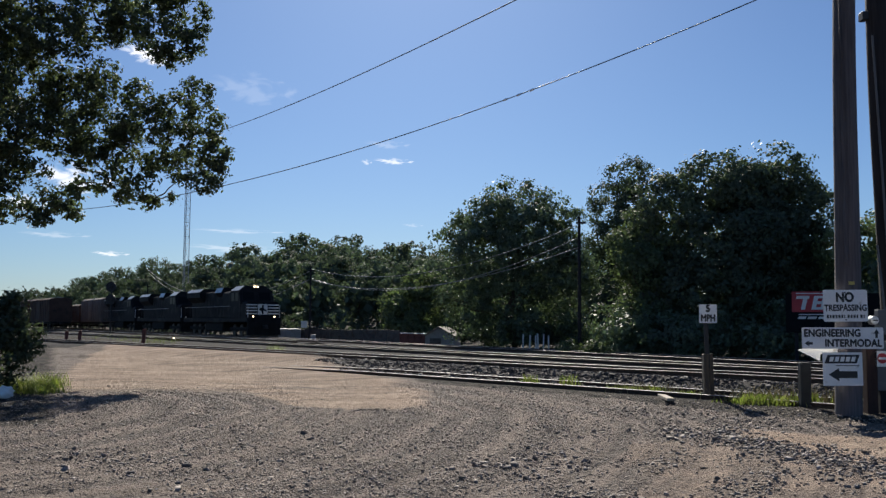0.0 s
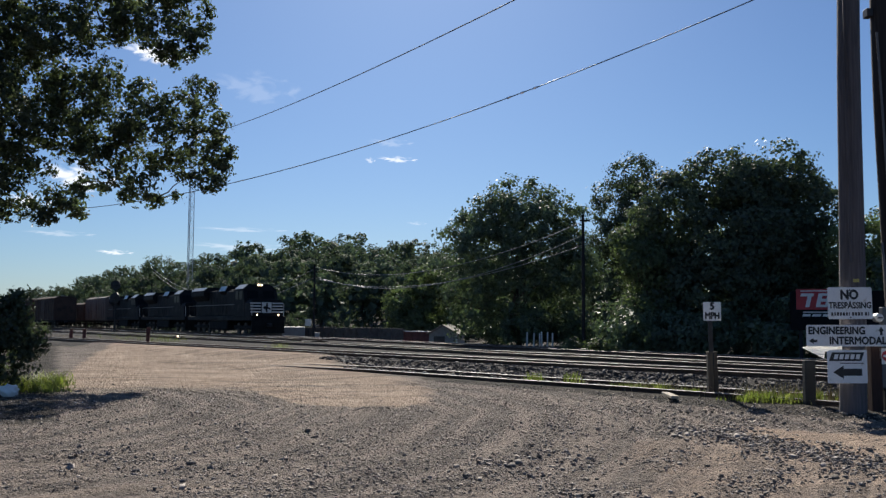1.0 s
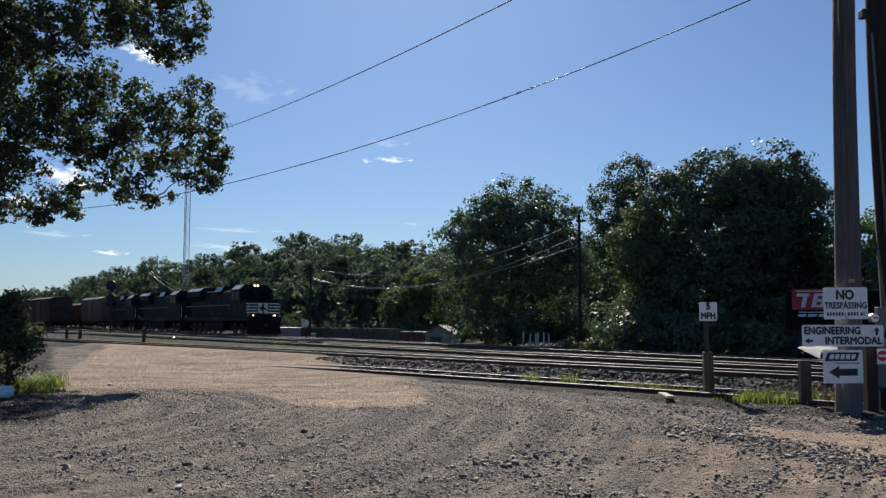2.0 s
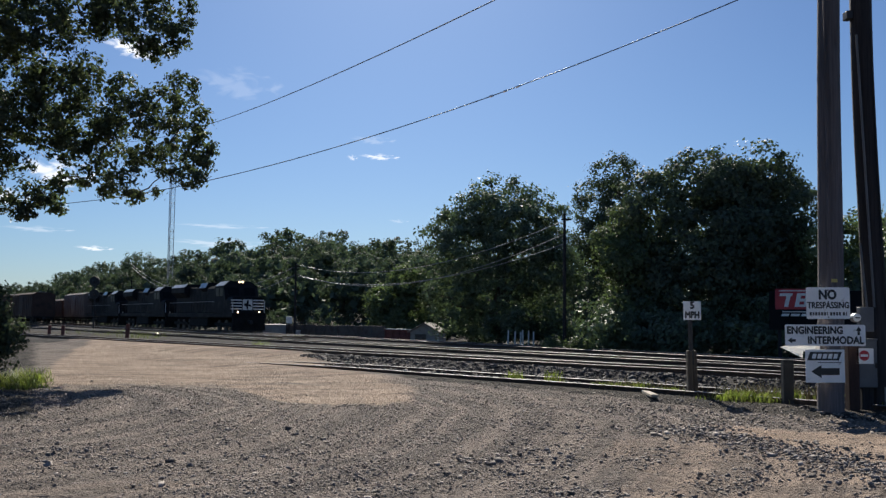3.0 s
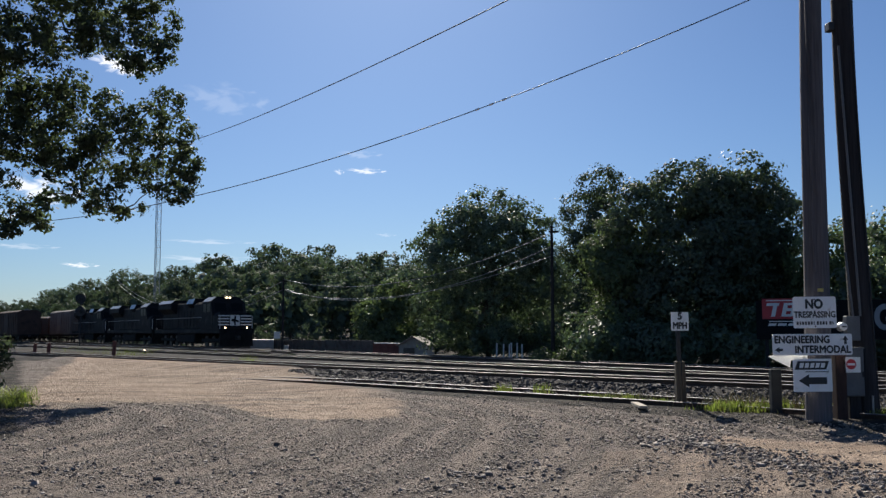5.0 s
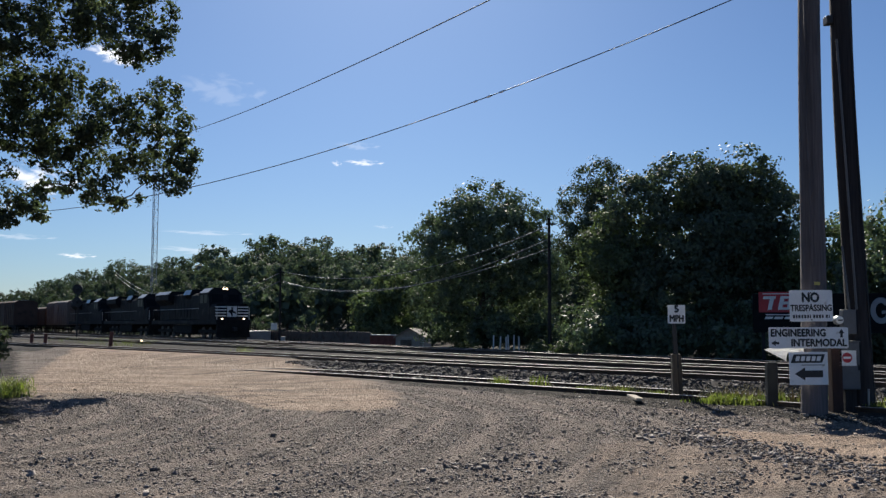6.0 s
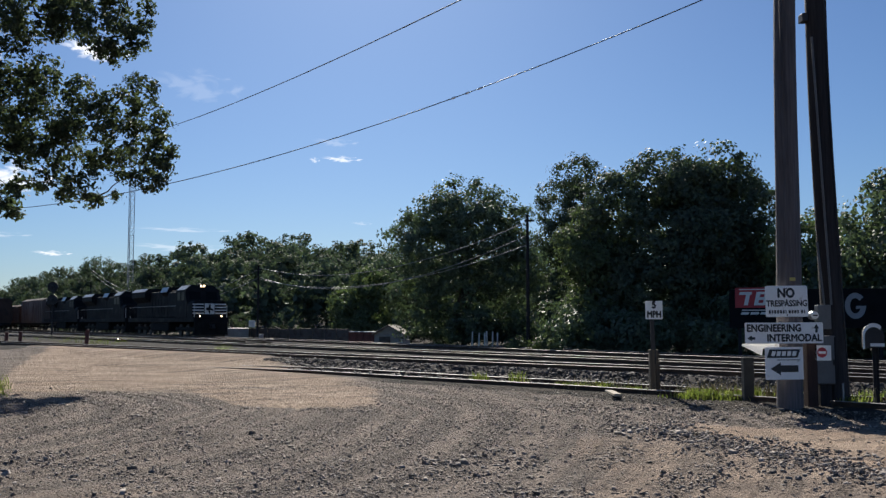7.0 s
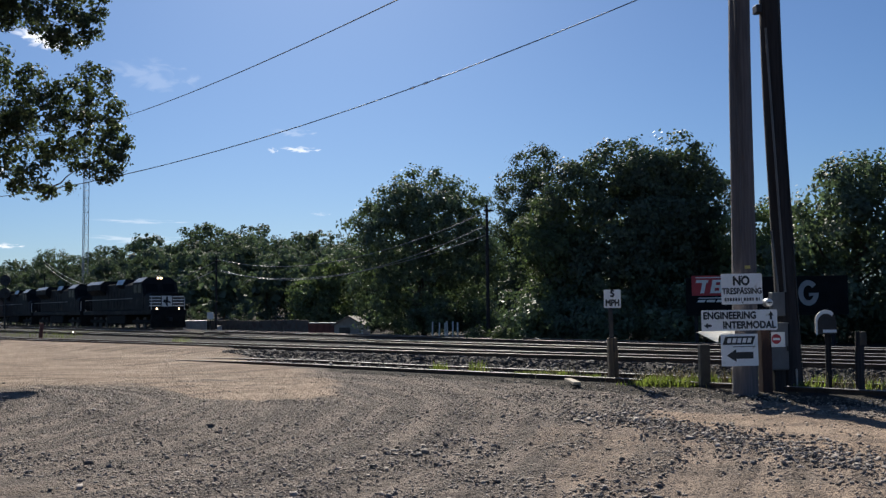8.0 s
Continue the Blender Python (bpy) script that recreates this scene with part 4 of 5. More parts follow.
# ---------------------------------------------------------------- poles, signs and boxes
def lettering(text, size, parent, at, material, name="lettering", wide=1.0, bold=0.006):
    """Raised flat letters in the built-in font, facing -y, as a mesh."""
    cu = bpy.data.curves.new(name, "FONT")
    cu.body, cu.size, cu.align_x, cu.align_y = text, size, "CENTER", "CENTER"
    cu.extrude, cu.resolution_u = 0.0015, 3
    tmp = bpy.data.objects.new(name, cu)
    scene.collection.objects.link(tmp)
    me = bpy.data.meshes.new_from_object(tmp.evaluated_get(bpy.context.evaluated_depsgraph_get()))
    bpy.data.objects.remove(tmp)
    # thicker strokes: the letters laid over themselves, a little apart
    b = bmesh.new()
    for k, (dx, dy) in enumerate(((0, 0), (bold, 0), (-bold, 0), (0, bold), (0, -bold))):
        start = len(b.verts)
        b.from_mesh(me)
        b.verts.ensure_lookup_table()
        for v in b.verts[start:]:
            v.co += Vector((dx, dy, 0.0003 * k))
    b.to_mesh(me)
    b.free()
    me.materials.clear()
    me.materials.append(material)
    ob = new(name, me)
    ob.parent = parent
    ob.matrix_basis = pose(*at, 90, 0, 0) @ Matrix.Diagonal((wide, 1, 1, 1))
    return ob


def panel_mesh(w, h, r=0.03, t=0.006, n=4):
    """A rounded thin plate that faces -y."""
    o = []
    for cx, cz, a0 in ((w / 2 - r, h / 2 - r, 0), (-w / 2 + r, h / 2 - r, 90), (-w / 2 + r, -h / 2 + r, 180), (w / 2 - r, -h / 2 + r, 270)):
        for k in range(n + 1):
            a = radians(a0 + 90 * k / n)
            o.append((cx + r * math.cos(a), cz + r * math.sin(a)))
    return o


def flat_shape(name, outline, y, parent, material, t=0.002, label=""):
    return prism(name, outline, y - t, y, material, parent, label)


def arrow(length, head, shaft, way):
    """Outline of a block arrow about its middle; way: left or up."""
    o = [(-length / 2, 0), (-length / 2 + head, head * 0.62), (-length / 2 + head, shaft), (length / 2, shaft), (length / 2, -shaft), (-length / 2 + head, -shaft), (-length / 2 + head, -head * 0.62)]
    return o if way == "left" else [(z, -x) for x, z in o]


def bolts(parent, places, y):
    for x, z in places:
        rodded("bolt", (x, y, z), (x, y - 0.012, z), 0.013, DARK_STEEL, parent, n=8)


def utility_pole(at, foot, top, height, r0, r1, wood, label, bow=0.0):
    e = base("utility_pole", pose(at[0], at[1], 0), label, "pole", "utility poles")
    path = []
    for i in range(15):
        t = i / 14
        z = -0.3 + (height + 0.3) * t
        path.append(((foot + (top - foot) * (t + bow * t * (1 - t)) + 0.012 * math.sin(7 * t), 0.01 * math.sin(5 * t), z), r0 + (r1 - r0) * t))
    v, f, n = [], [], 20
    for (x, y, z), r in path:
        for k in range(n):
            a = 2 * math.pi * k / n
            q = r * (1 + 0.02 * math.sin(5 * a + z) + 0.012 * math.sin(11 * a))
            v.append((x + q * math.cos(a), y + q * math.sin(a), z))
    for i in range(len(path) - 1):
        for k in range(n):
            f.append((i * n + k, i * n + (k + 1) % n, (i + 1) * n + (k + 1) % n, (i + 1) * n + k))
    f.append(tuple((len(path) - 1) * n + k for k in range(n)))
    mesh_object("shaft", v, f, wood, e, smooth=True)
    return e


POLE_A = (7.42, 17.35)
POLE_B = (8.565, 17.75)
pole = utility_pole(POLE_A, 0.0, 0.17, 10.5, 0.24, 0.185, WOOD_POLE, "tall weathered brown wooden utility pole carrying signs")
boxed("pole_tag", (0.11, 0.012, 0.06), (0.02, -0.235, 2.47), mat("yellow_tag", (0.50, 0.42, 0.12), 0.5, var=0.15), pole, 0.004, "small yellow metal tag")
part("ground_wire_cover", box(bmesh.new(), (0.05, 0.04, 5.2), (-0.06, -0.225, 5.4), 0.008), WOOD_POLE, pole)
leaner = utility_pole(POLE_B, 0.0, -0.215, 10.5, 0.215, 0.195, WOOD_DARK, "dark creosoted wooden utility pole leaning slightly beside the other", 1.4)
boxed("bracket", (0.12, 0.2, 0.16), (-0.48, 0, 7.63), DARK_STEEL, leaner, 0.01)
boxed("meter_base", (0.26, 0.16, 0.46), (-0.36, -0.18, 1.77), BOX_GREY, leaner, 0.015, "grey meter box")
mt = rodded("electric_meter", (-0.58, -0.20, 1.80), (-0.58, -0.32, 1.80), 0.085, STEEL, leaner, 0.08, 16, "round glass electric meter")
rodded("meter_face", (-0.58, -0.32, 1.80), (-0.58, -0.345, 1.80), 0.075, SIGN_WHITE, mt, 0.055, 16)
boxed("meter_strip", (0.09, 0.006, 0.025), (-0.58, -0.347, 1.80), SIGN_BLACK, mt)
boxed("meter_arm", (0.2, 0.1, 0.14), (-0.52, -0.18, 1.80), BOX_GREY, leaner, 0.01)
cab = boxed("switch_cabinet", (0.38, 0.22, 0.88), (-0.40, -0.20, 0.95), BOX_GREY, leaner, 0.02, "grey enamelled electric cabinet")
boxed("cabinet_lip", (0.40, 0.24, 0.03), (-0.40, -0.20, 1.40), BOX_GREY, cab, 0.006)
boxed("cabinet_catch", (0.03, 0.03, 0.10), (-0.24, -0.32, 0.92), DARK_STEEL, cab, 0.005)
for dx, z0, z1 in ((-0.20, 2.0, 7.2), (-0.34, 2.0, 3.2)):
    rodded("conduit", (dx, -0.21, z0), (dx - 0.03 * z1, -0.20, z1), 0.022, BOX_GREY, leaner, n=10)
rodded("conduit", (-0.03, -0.22, 0.0), (-0.03, -0.22, 0.52), 0.02, STEEL, leaner, n=10)
boxed("cabinet_leg", (0.22, 0.14, 0.56), (-0.36, -0.16, 0.24), WOOD_DARK, leaner, 0.01)
part("cable_run", rod(rod(bmesh.new(), (0.12, -0.17, 0.1), (-0.07, -0.19, 5.0), 0.015), (-0.07, -0.19, 5.0), (-0.18, -0.18, 9.5), 0.014), CABLE, leaner)
post = base("timber_post", pose(8.02, 17.75, 0), "dark reddish square timber post behind the signs", "post")
boxed("shaft", (0.2, 0.2, 1.55), (-0.12, -0.25, 0.72), mat("red_timber", (0.055, 0.03, 0.025), 0.9, var=0.3, scale=3, stretch=(1, 1, 0.1)), post, 0.012)


def sign(name, at, w, h, label, turn=0.0, tilt=0.0, r=0.03, plate=None):
    e = base(name, pose(*at, 0, tilt, turn), label, "sign")
    prism("plate", panel_mesh(w, h, r), 0.0, 0.008, plate or SIGN_WHITE, e)
    return e


s = sign("no_trespassing_sign", (7.31, 17.10, 2.06), 0.80, 0.575, "white rectangular no trespassing sign with black letters", 0, -0.6)
lettering("NO", 0.235, s, (-0.01, -0.004, 0.145), SIGN_BLACK, wide=0.88, bold=0.012)
lettering("TRESPASSING", 0.158, s, (0.0, -0.004, -0.045), SIGN_BLACK, wide=0.81, bold=0.0055)
x = -0.345
for wd in (0.05, 0.04, 0.05, 0.045, 0.05, 0.045, 0.03, 0.05, 0.045, 0.05, 0.04, 0.05, 0.03):
    flat_shape("small_print", [(x, -0.225), (x + wd - 0.012, -0.225), (x + wd - 0.012, -0.165), (x, -0.165)], -0.001, s, SIGN_BLACK)
    x += wd + (0.03 if abs(x + 0.05) < 0.03 or abs(x - 0.2) < 0.03 else 0.006)
bolts(s, ((0, 0.235), (0, -0.255), (0.0, 0.02)), 0.0)
s = sign("direction_sign", (7.23, 17.06, 1.475), 1.47, 0.385, "white direction sign naming engineering and intermodal with arrows", 0, -0.3)
lettering("ENGINEERING", 0.185, s, (-0.19, -0.004, 0.085), SIGN_BLACK, wide=0.865, bold=0.008)
lettering("INTERMODAL", 0.185, s, (0.185, -0.004, -0.095), SIGN_BLACK, wide=0.89, bold=0.008)
flat_shape("arrow", [(px + 0.61, pz + 0.085) for px, pz in arrow(0.16, 0.085, 0.022, "up")], -0.001, s, SIGN_BLACK)
flat_shape("arrow", [(px - 0.62, pz - 0.095) for px, pz in arrow(0.15, 0.085, 0.022, "left")], -0.001, s, SIGN_BLACK)
s = sign("company_sign", (7.225, 17.08, 0.92), 0.715, 0.595, "white sign with a black name block and black arrow", 0, -0.4, 0.008)
flat_shape("name_block", [(-0.33, 0.10), (0.25, 0.10), (0.31, 0.255), (-0.27, 0.255)], -0.001, s, SIGN_BLACK)
for k in range(5):
    x = -0.245 + 0.098 * k
    flat_shape("name_bar", [(x, 0.135), (x + 0.07, 0.135), (x + 0.092, 0.22), (x + 0.022, 0.22)], -0.003, s, SIGN_WHITE)
flat_shape("rule", [(-0.13, 0.055), (0.3, 0.055), (0.3, 0.068), (-0.13, 0.068)], -0.001, s, SIGN_BLACK)
flat_shape("arrow", [(px, pz - 0.10) for px, pz in arrow(0.52, 0.19, 0.062, "left")], -0.001, s, SIGN_BLACK)
s = base("arrow_board", pose(6.90, 17.3, 1.20), "plain grey-white arrow-shaped board", "sign")
prism("board", [(-0.40, 0.05), (-0.05, 0.16), (0.5, 0.16), (0.5, -0.02), (0.02, -0.02), (0.0, -0.15)], 0.0, 0.012, SIGN_WHITE, s)
s = sign("no_entry_sign", (8.11, 17.40, 1.095), 0.31, 0.285, "small white no-entry sign with a red disc", 0, 0, 0.01)
flat_shape("disc", [(-0.02 + 0.095 * math.cos(a * 0.2618), 0.01 + 0.095 * math.sin(a * 0.2618)) for a in range(24)], -0.001, s, SIGN_RED)
flat_shape("bar", [(-0.09, -0.012), (0.05, -0.012), (0.05, 0.03), (-0.09, 0.03)], -0.003, s, SIGN_WHITE)
g = base("marker_post", pose(7.17, 18.75, 0), "short square grey post in the grass", "post")
boxed("shaft", (0.21, 0.17, 1.02), (0, 0, 0.46), mat("grey_post", (0.034, 0.037, 0.039), 0.9, var=0.2, scale=4), g, 0.02)

e = base("speed_sign", pose(5.86, 20.85, 0), "white five miles per hour sign on a timber stub", "sign")
boxed("timber", (0.11, 0.16, 1.2), (-0.06, -0.02, 0.46), TIMBER, e, 0.012, "split weathered timber stub", Matrix.Rotation(-0.012, 4, "Y"))
boxed("timber", (0.10, 0.15, 1.2), (0.065, 0.03, 0.46), TIMBER, e, 0.012, "split weathered timber stub", Matrix.Rotation(-0.03, 4, "Y"))
boxed("upright", (0.10, 0.035, 1.3), (-0.045, -0.06, 1.4), DARK_STEEL, e, 0.006, "dark metal upright", Matrix.Rotation(-0.03, 4, "Y"))
pl = prism("plate", [(q + -0.01, z + 1.94) for q, z in panel_mesh(0.39, 0.41, 0.015)], -0.09, -0.08, SIGN_WHITE, e)
lettering("5", 0.21, e, (-0.01, -0.093, 2.05), SIGN_BLACK, bold=0.012)
lettering("MPH", 0.20, e, (-0.01, -0.093, 1.84), SIGN_BLACK, wide=0.80, bold=0.011)

m = base("mailbox", pose(9.30, 17.8, 0, 0, 0, -24), "dark rounded mailbox, its sunlit edge painted white, on a timber post", "mailbox")
boxed("post", (0.11, 0.11, 1.2), (0.03, 0.1, 0.58), WOOD_DARK, m, 0.01)
arch = [(-0.185, 1.18), (0.185, 1.18)] + [(0.185 * math.cos(radians(a)), 1.43 + 0.20 * math.sin(radians(a))) for a in range(0, 181, 15)]
prism("body", arch, -0.1, 0.45, DARK_STEEL, m)
rim = [(1.05 * q, 1.18 + (z - 1.18) * 1.05) for q, z in arch[2:]]
inner = [(0.86 * q, 1.18 + (z - 1.18) * 0.88) for q, z in arch[2:]]
# white strip on the left and top only: the edge's sunlight, painted
prism("rim", [(-0.195, 1.16), (-0.195, 1.43)] + rim[::-1][0:10] + inner[::-1][0:10][::-1] + [(-0.16, 1.16)], -0.13, -0.1, SIGN_WHITE, m, "white strip painted as the sunlit edge")
boxed("plate", (0.25, 0.01, 0.06), (0.06, -0.108, 1.235), SIGN_WHITE, m, 0.003)
p = base("fence_post", pose(9.28, 16.6, 0), "rough dark wooden fence post", "post")
rodded("shaft", (0, 0, -0.2), (0.03, 0, 1.25), 0.085, WOOD_DARK, p, 0.075, 10)
boxed("cap_board", (0.12, 0.04, 0.25), (0.05, -0.09, 1.12), TIMBER, p, 0.008)
p = base("fence_post", pose(*bearing(-32.2, 18.6), 0), "rough dark wooden fence post", "post")
rodded("shaft", (0, 0, -0.2), (0.03, 0, 1.2), 0.08, WOOD_DARK, p, 0.075, 10)
pk = base("plank", pose(4.86, 20.65, 0.13, 0, 1, 84), "loose pale timber plank lying in the grass", "plank")
boxed("board", (1.8, 0.16, 0.06), (0, 0, 0), mat("pale_plank", (0.36, 0.31, 0.24), 0.85, var=0.2, scale=3, bump=0.3), pk, 0.01)


# ---------------------------------------------------------------- overhead wires
def cable(name, pts, r, label, sag=0.0, n=40):
    """A hanging wire from the first point to the last."""
    a, b = Vector(pts[0]), Vector(pts[1])
    path = []
    for i in range(n + 1):
        t = i / n
        q = a.lerp(b, t)
        q.z -= sag * 4 * t * (1 - t)
        path.append((q, r))
    ob = limb_mesh(name, [path], None, CABLE)
    return tagged(ob, label, "cable", "overhead cables")


def sky_point(az, el, r):
    x, y = bearing(az, r)
    return (x, y, EYE + r * math.tan(radians(el)))
for a, b, sag, r in (((25.0, 5.9, 50), (-25.0, 20.34, 22), 1.5, 0.014), ((19.0, 9.94, 70), (-12.0, 22.36, 14), 1.0, 0.012)):
    cable("overhead_cable", (sky_point(*a), sky_point(*b)), r, "black overhead cable crossing the sky", sag, 70)
A, B = Vector(sky_point(25.0, 5.9, 50)), Vector(sky_point(-25.0, 20.34, 22))
for t in (0.752, 0.764, 0.775):
    q = A.lerp(B, t) - Vector((0, 0, 6.0 * t * (1 - t)))
    k = base("cable_clamp", pose(*q, 0, -14, -32), "small shiny metal clamp on the overhead cable", "clamp", "cable clamps")
    part("sleeve", rod(bmesh.new(), (-0.06, 0, 0), (0.06, 0, 0), 0.03, 0.03, 10), SHINY, k)


def lattice_tower(at, height, width):
    e = base("radio_tower", pose(at[0], at[1], 0), "tall slender steel lattice radio tower", "tower")
    corners = [(width / 2 * math.cos(radians(a)), width / 2 * math.sin(radians(a))) for a in (30, 150, 270)]
    for x, y in corners:
        rodded("leg", (x, y, 0), (x, y, height), 0.075, TOWER, e, 0.055, 6)
    step = 1.5
    for i in range(int(height / step)):
        for k in range(3):
            p, q = corners[k], corners[(k + 1) % 3]
            part("strut", rod(bmesh.new(), (*p, i * step), (*q, i * step), 0.03, n=4, caps=False), TOWER, e)
            part("brace", rod(bmesh.new(), (*(p if i % 2 else q), i * step), (*(q if i % 2 else p), (i + 1) * step), 0.03, n=4, caps=False), TOWER, e)
    return e


lattice_tower(bearing(15.22, 205), 54, 1.3)


# ---------------------------------------------------------------- the freight train
BLACK_PAINT = mat("black_paint", (0.016, 0.0165, 0.018), 0.65, var=0.3, scale=1.5, fine=20, bump=0.04, other=(0.036, 0.034, 0.032), mask=-0.1, mask_scale=0.9, spec=0.1)
GRIME = mat("grimy_underframe", (0.017, 0.016, 0.015), 0.85, var=0.35, scale=3, bump=0.2, spec=0.2)
WHITE_PAINT = mat("white_paint", (0.72, 0.72, 0.70), 0.45, var=0.1, scale=3, bump=0)
# pale grey for the engines' painted roof glints and the wagons' roof walks
GLINT_WALK_GREY = mat("glint_and_walk_grey", (0.42, 0.42, 0.41), 0.35, 0.2, var=0.25, scale=2, bump=0.05)
GLASS_DARK = mat("cab_glass", (0.01, 0.012, 0.014), 0.3, var=0.05, bump=0, spec=0.05)
HEAD = lamp_mat("headlamp_glow", (1.0, 0.72, 0.42), 3.5)
BROWN_CAR = mat("boxcar_brown", (0.085, 0.050, 0.038), 0.75, spec=0.2, var=0.2, scale=1, fine=12, bump=0.08, other=(0.05, 0.034, 0.028), mask=-0.1, mask_scale=1.2)
TAN_CAR = mat("boxcar_tan", (0.155, 0.115, 0.095), 0.65, var=0.2, scale=1, fine=12, bump=0.08, other=(0.09, 0.062, 0.05), mask=0.0, mask_scale=1.0)
GREY_CAR = mat("hopper_grey", (0.36, 0.36, 0.35), 0.6, var=0.15, scale=1, fine=12, bump=0.06, other=(0.30, 0.27, 0.24), mask=-0.1)


def bogie(parent, y, axles, pitch, r):
    b = box(bmesh.new(), (0.16, pitch * (axles - 1) + 0.9, 0.30), (-1.05, y, r + 0.12), 0.03)
    box(b, (0.16, pitch * (axles - 1) + 0.9, 0.30), (1.05, y, r + 0.12), 0.03)
    box(b, (2.0, 0.5, 0.25), (0, y, r + 0.15), 0.02)
    o = part("bogie", b, GRIME, parent)
    for k in range(axles):
        yy = y + (k - (axles - 1) / 2) * pitch
        for s in (-0.76, 0.76):
            w = rod(bmesh.new(), (s - 0.065, yy, r), (s + 0.065, yy, r), r, r, 20)
            rod(w, (s * 1.09 - 0.03, yy, r), (s * 1.09 + 0.03, yy, r), r * 0.5, r * 0.4, 12)
            part("wheel", w, DARK_STEEL, o)


def locomotive(line, s, label, length=20.8):
    """A six-axle diesel engine that faces -y, from its front coupler back."""
    q = line.at(s)
    e = base("locomotive", Matrix.Translation((q[0], q[1], line.top)) @ Matrix.Rotation(radians(line.yaw), 4, "Z"), label, "locomotive", "engines of the train")
    L = length
    boxed("underframe", (3.0, L - 1.0, 0.38), (0, L / 2, 1.42), BLACK_PAINT, e, 0.04)
    boxed("fuel_tank", (2.7, 5.4, 0.85), (0, L / 2, 0.80), GRIME, e, 0.12)
    bogie(e, 4.0, 3, 1.9, 0.52)
    bogie(e, L - 4.0, 3, 1.9, 0.52)
    # nose with raked front and the wide cab
    nose = prism("nose", [(-1.5, 1.6), (1.5, 1.6), (1.5, 2.72), (1.28, 3.0), (-1.28, 3.0), (-1.5, 2.72)], 0.95, 2.7, BLACK_PAINT, e)
    for k in range(4 if s == TRAIN_FRONT else 0):
        z = 1.93 + 0.25 * k
        for x0, x1 in ((-1.47, -0.48), (0.50, 1.47)):
            flat_shape("stripe", [(x0, z), (x1, z), (x1, z + 0.10), (x0, z + 0.10)], 0.948, nose, WHITE_PAINT, 0.004)
    if s == TRAIN_FRONT:
        flat_shape("emblem_panel", [(-0.42, 1.9), (0.44, 1.9), (0.44, 2.8), (-0.42, 2.8)], 0.948, nose, WHITE_PAINT, 0.004)
        flat_shape("emblem", [(-0.34, 2.3), (-0.12, 2.2), (-0.02, 1.93), (0.08, 1.93), (0.06, 2.25), (0.38, 2.15), (0.30, 2.33), (0.10, 2.42), (0.10, 2.74), (-0.04, 2.74), (-0.08, 2.46), (-0.24, 2.48)], 0.942, nose, BLACK_PAINT, 0.004)
    v = [(-1.52, 2.35, 2.95), (1.52, 2.35, 2.95), (1.52, 2.75, 3.95), (-1.52, 2.75, 3.95), (-1.52, 5.2, 1.6), (1.52, 5.2, 1.6), (1.52, 5.2, 3.95), (-1.52, 5.2, 3.95),
         (-1.52, 2.35, 1.6), (1.52, 2.35, 1.6), (-0.95, 2.9, 4.42), (0.95, 2.9, 4.42), (0.95, 5.2, 4.42), (-0.95, 5.2, 4.42)]
    f = [(8, 9, 1, 0), (0, 1, 2, 3), (9, 5, 6, 2, 1), (4, 8, 0, 3, 7), (5, 4, 7, 13, 12, 6), (3, 2, 11, 10), (2, 6, 12, 11), (7, 3, 10, 13), (10, 11, 12, 13), (9, 8, 4, 5)]
    cabin = mesh_object("cab", v, f, BLACK_PAINT, e)
    for x in (-0.74, 0.74):
        w = mesh_object("windscreen", [(x - 0.52, 2.42, 3.15), (x + 0.52, 2.42, 3.15), (x + 0.52, 2.70, 3.85), (x - 0.52, 2.70, 3.85), (x - 0.52, 2.46, 3.15), (x + 0.52, 2.46, 3.15), (x + 0.52, 2.74, 3.85), (x - 0.52, 2.74, 3.85)],
                        [(0, 1, 2, 3), (4, 7, 6, 5), (0, 4, 5, 1), (1, 5, 6, 2), (2, 6, 7, 3), (3, 7, 4, 0)], GLASS_DARK, cabin)
    for x in (-1.525, 1.525):
        for y in (3.3, 4.4):
            boxed("side_window", (0.02, 0.8, 0.7), (x, y, 3.45), GLASS_DARK, cabin, 0.005)
    # sun glint on the black roof slope, painted as a pale strip
    boxed("roof_sheet", (0.62, 2.2, 0.02), (-1.245, 4.05, 4.205), GLINT_WALK_GREY, cabin, 0, "pale strip painted as the sun glint on the cab roof slope", Matrix.Rotation(-0.686, 4, "Y"))
    lamp = boxed("headlight_box", (0.62, 0.18, 0.26), (0, 2.82, 4.34), BLACK_PAINT, e, 0.03)
    for x in (-0.14, 0.14):
        part("headlight", rod(bmesh.new(), (x, 2.73, 4.34), (x, 2.71, 4.34), 0.085, 0.085, 14), HEAD if s == TRAIN_FRONT else SHINY, lamp)
    for x in (-0.95, 0.95):
        part("ditch_light", rod(bmesh.new(), (x, 0.62, 1.72), (x, 0.60, 1.72), 0.07, 0.07, 14), HEAD if s == TRAIN_FRONT else SHINY, e)
    # front step, plough, coupler, rails
    boxed("front_step", (3.0, 0.5, 0.16), (0, 0.75, 1.56), BLACK_PAINT, e, 0.02)
    prism("plough", [(-1.5, 0.15), (1.5, 0.15), (1.4, 1.25), (-1.4, 1.25)], 0.5, 0.7, GRIME, e)
    boxed("coupler", (0.32, 0.9, 0.32), (0, 0.35, 0.85), DARK_STEEL, e, 0.05)
    for x in (-1.42, 1.42):
        rodded("grab_rail", (x, 0.62, 1.6), (x, 0.62, 2.7), 0.025, WHITE_PAINT, e, n=6)
    # long hood
    boxed("hood", (1.95, L - 6.8, 2.45), (0, 5.2 + (L - 6.8) / 2, 2.83), BLACK_PAINT, e, 0.10)
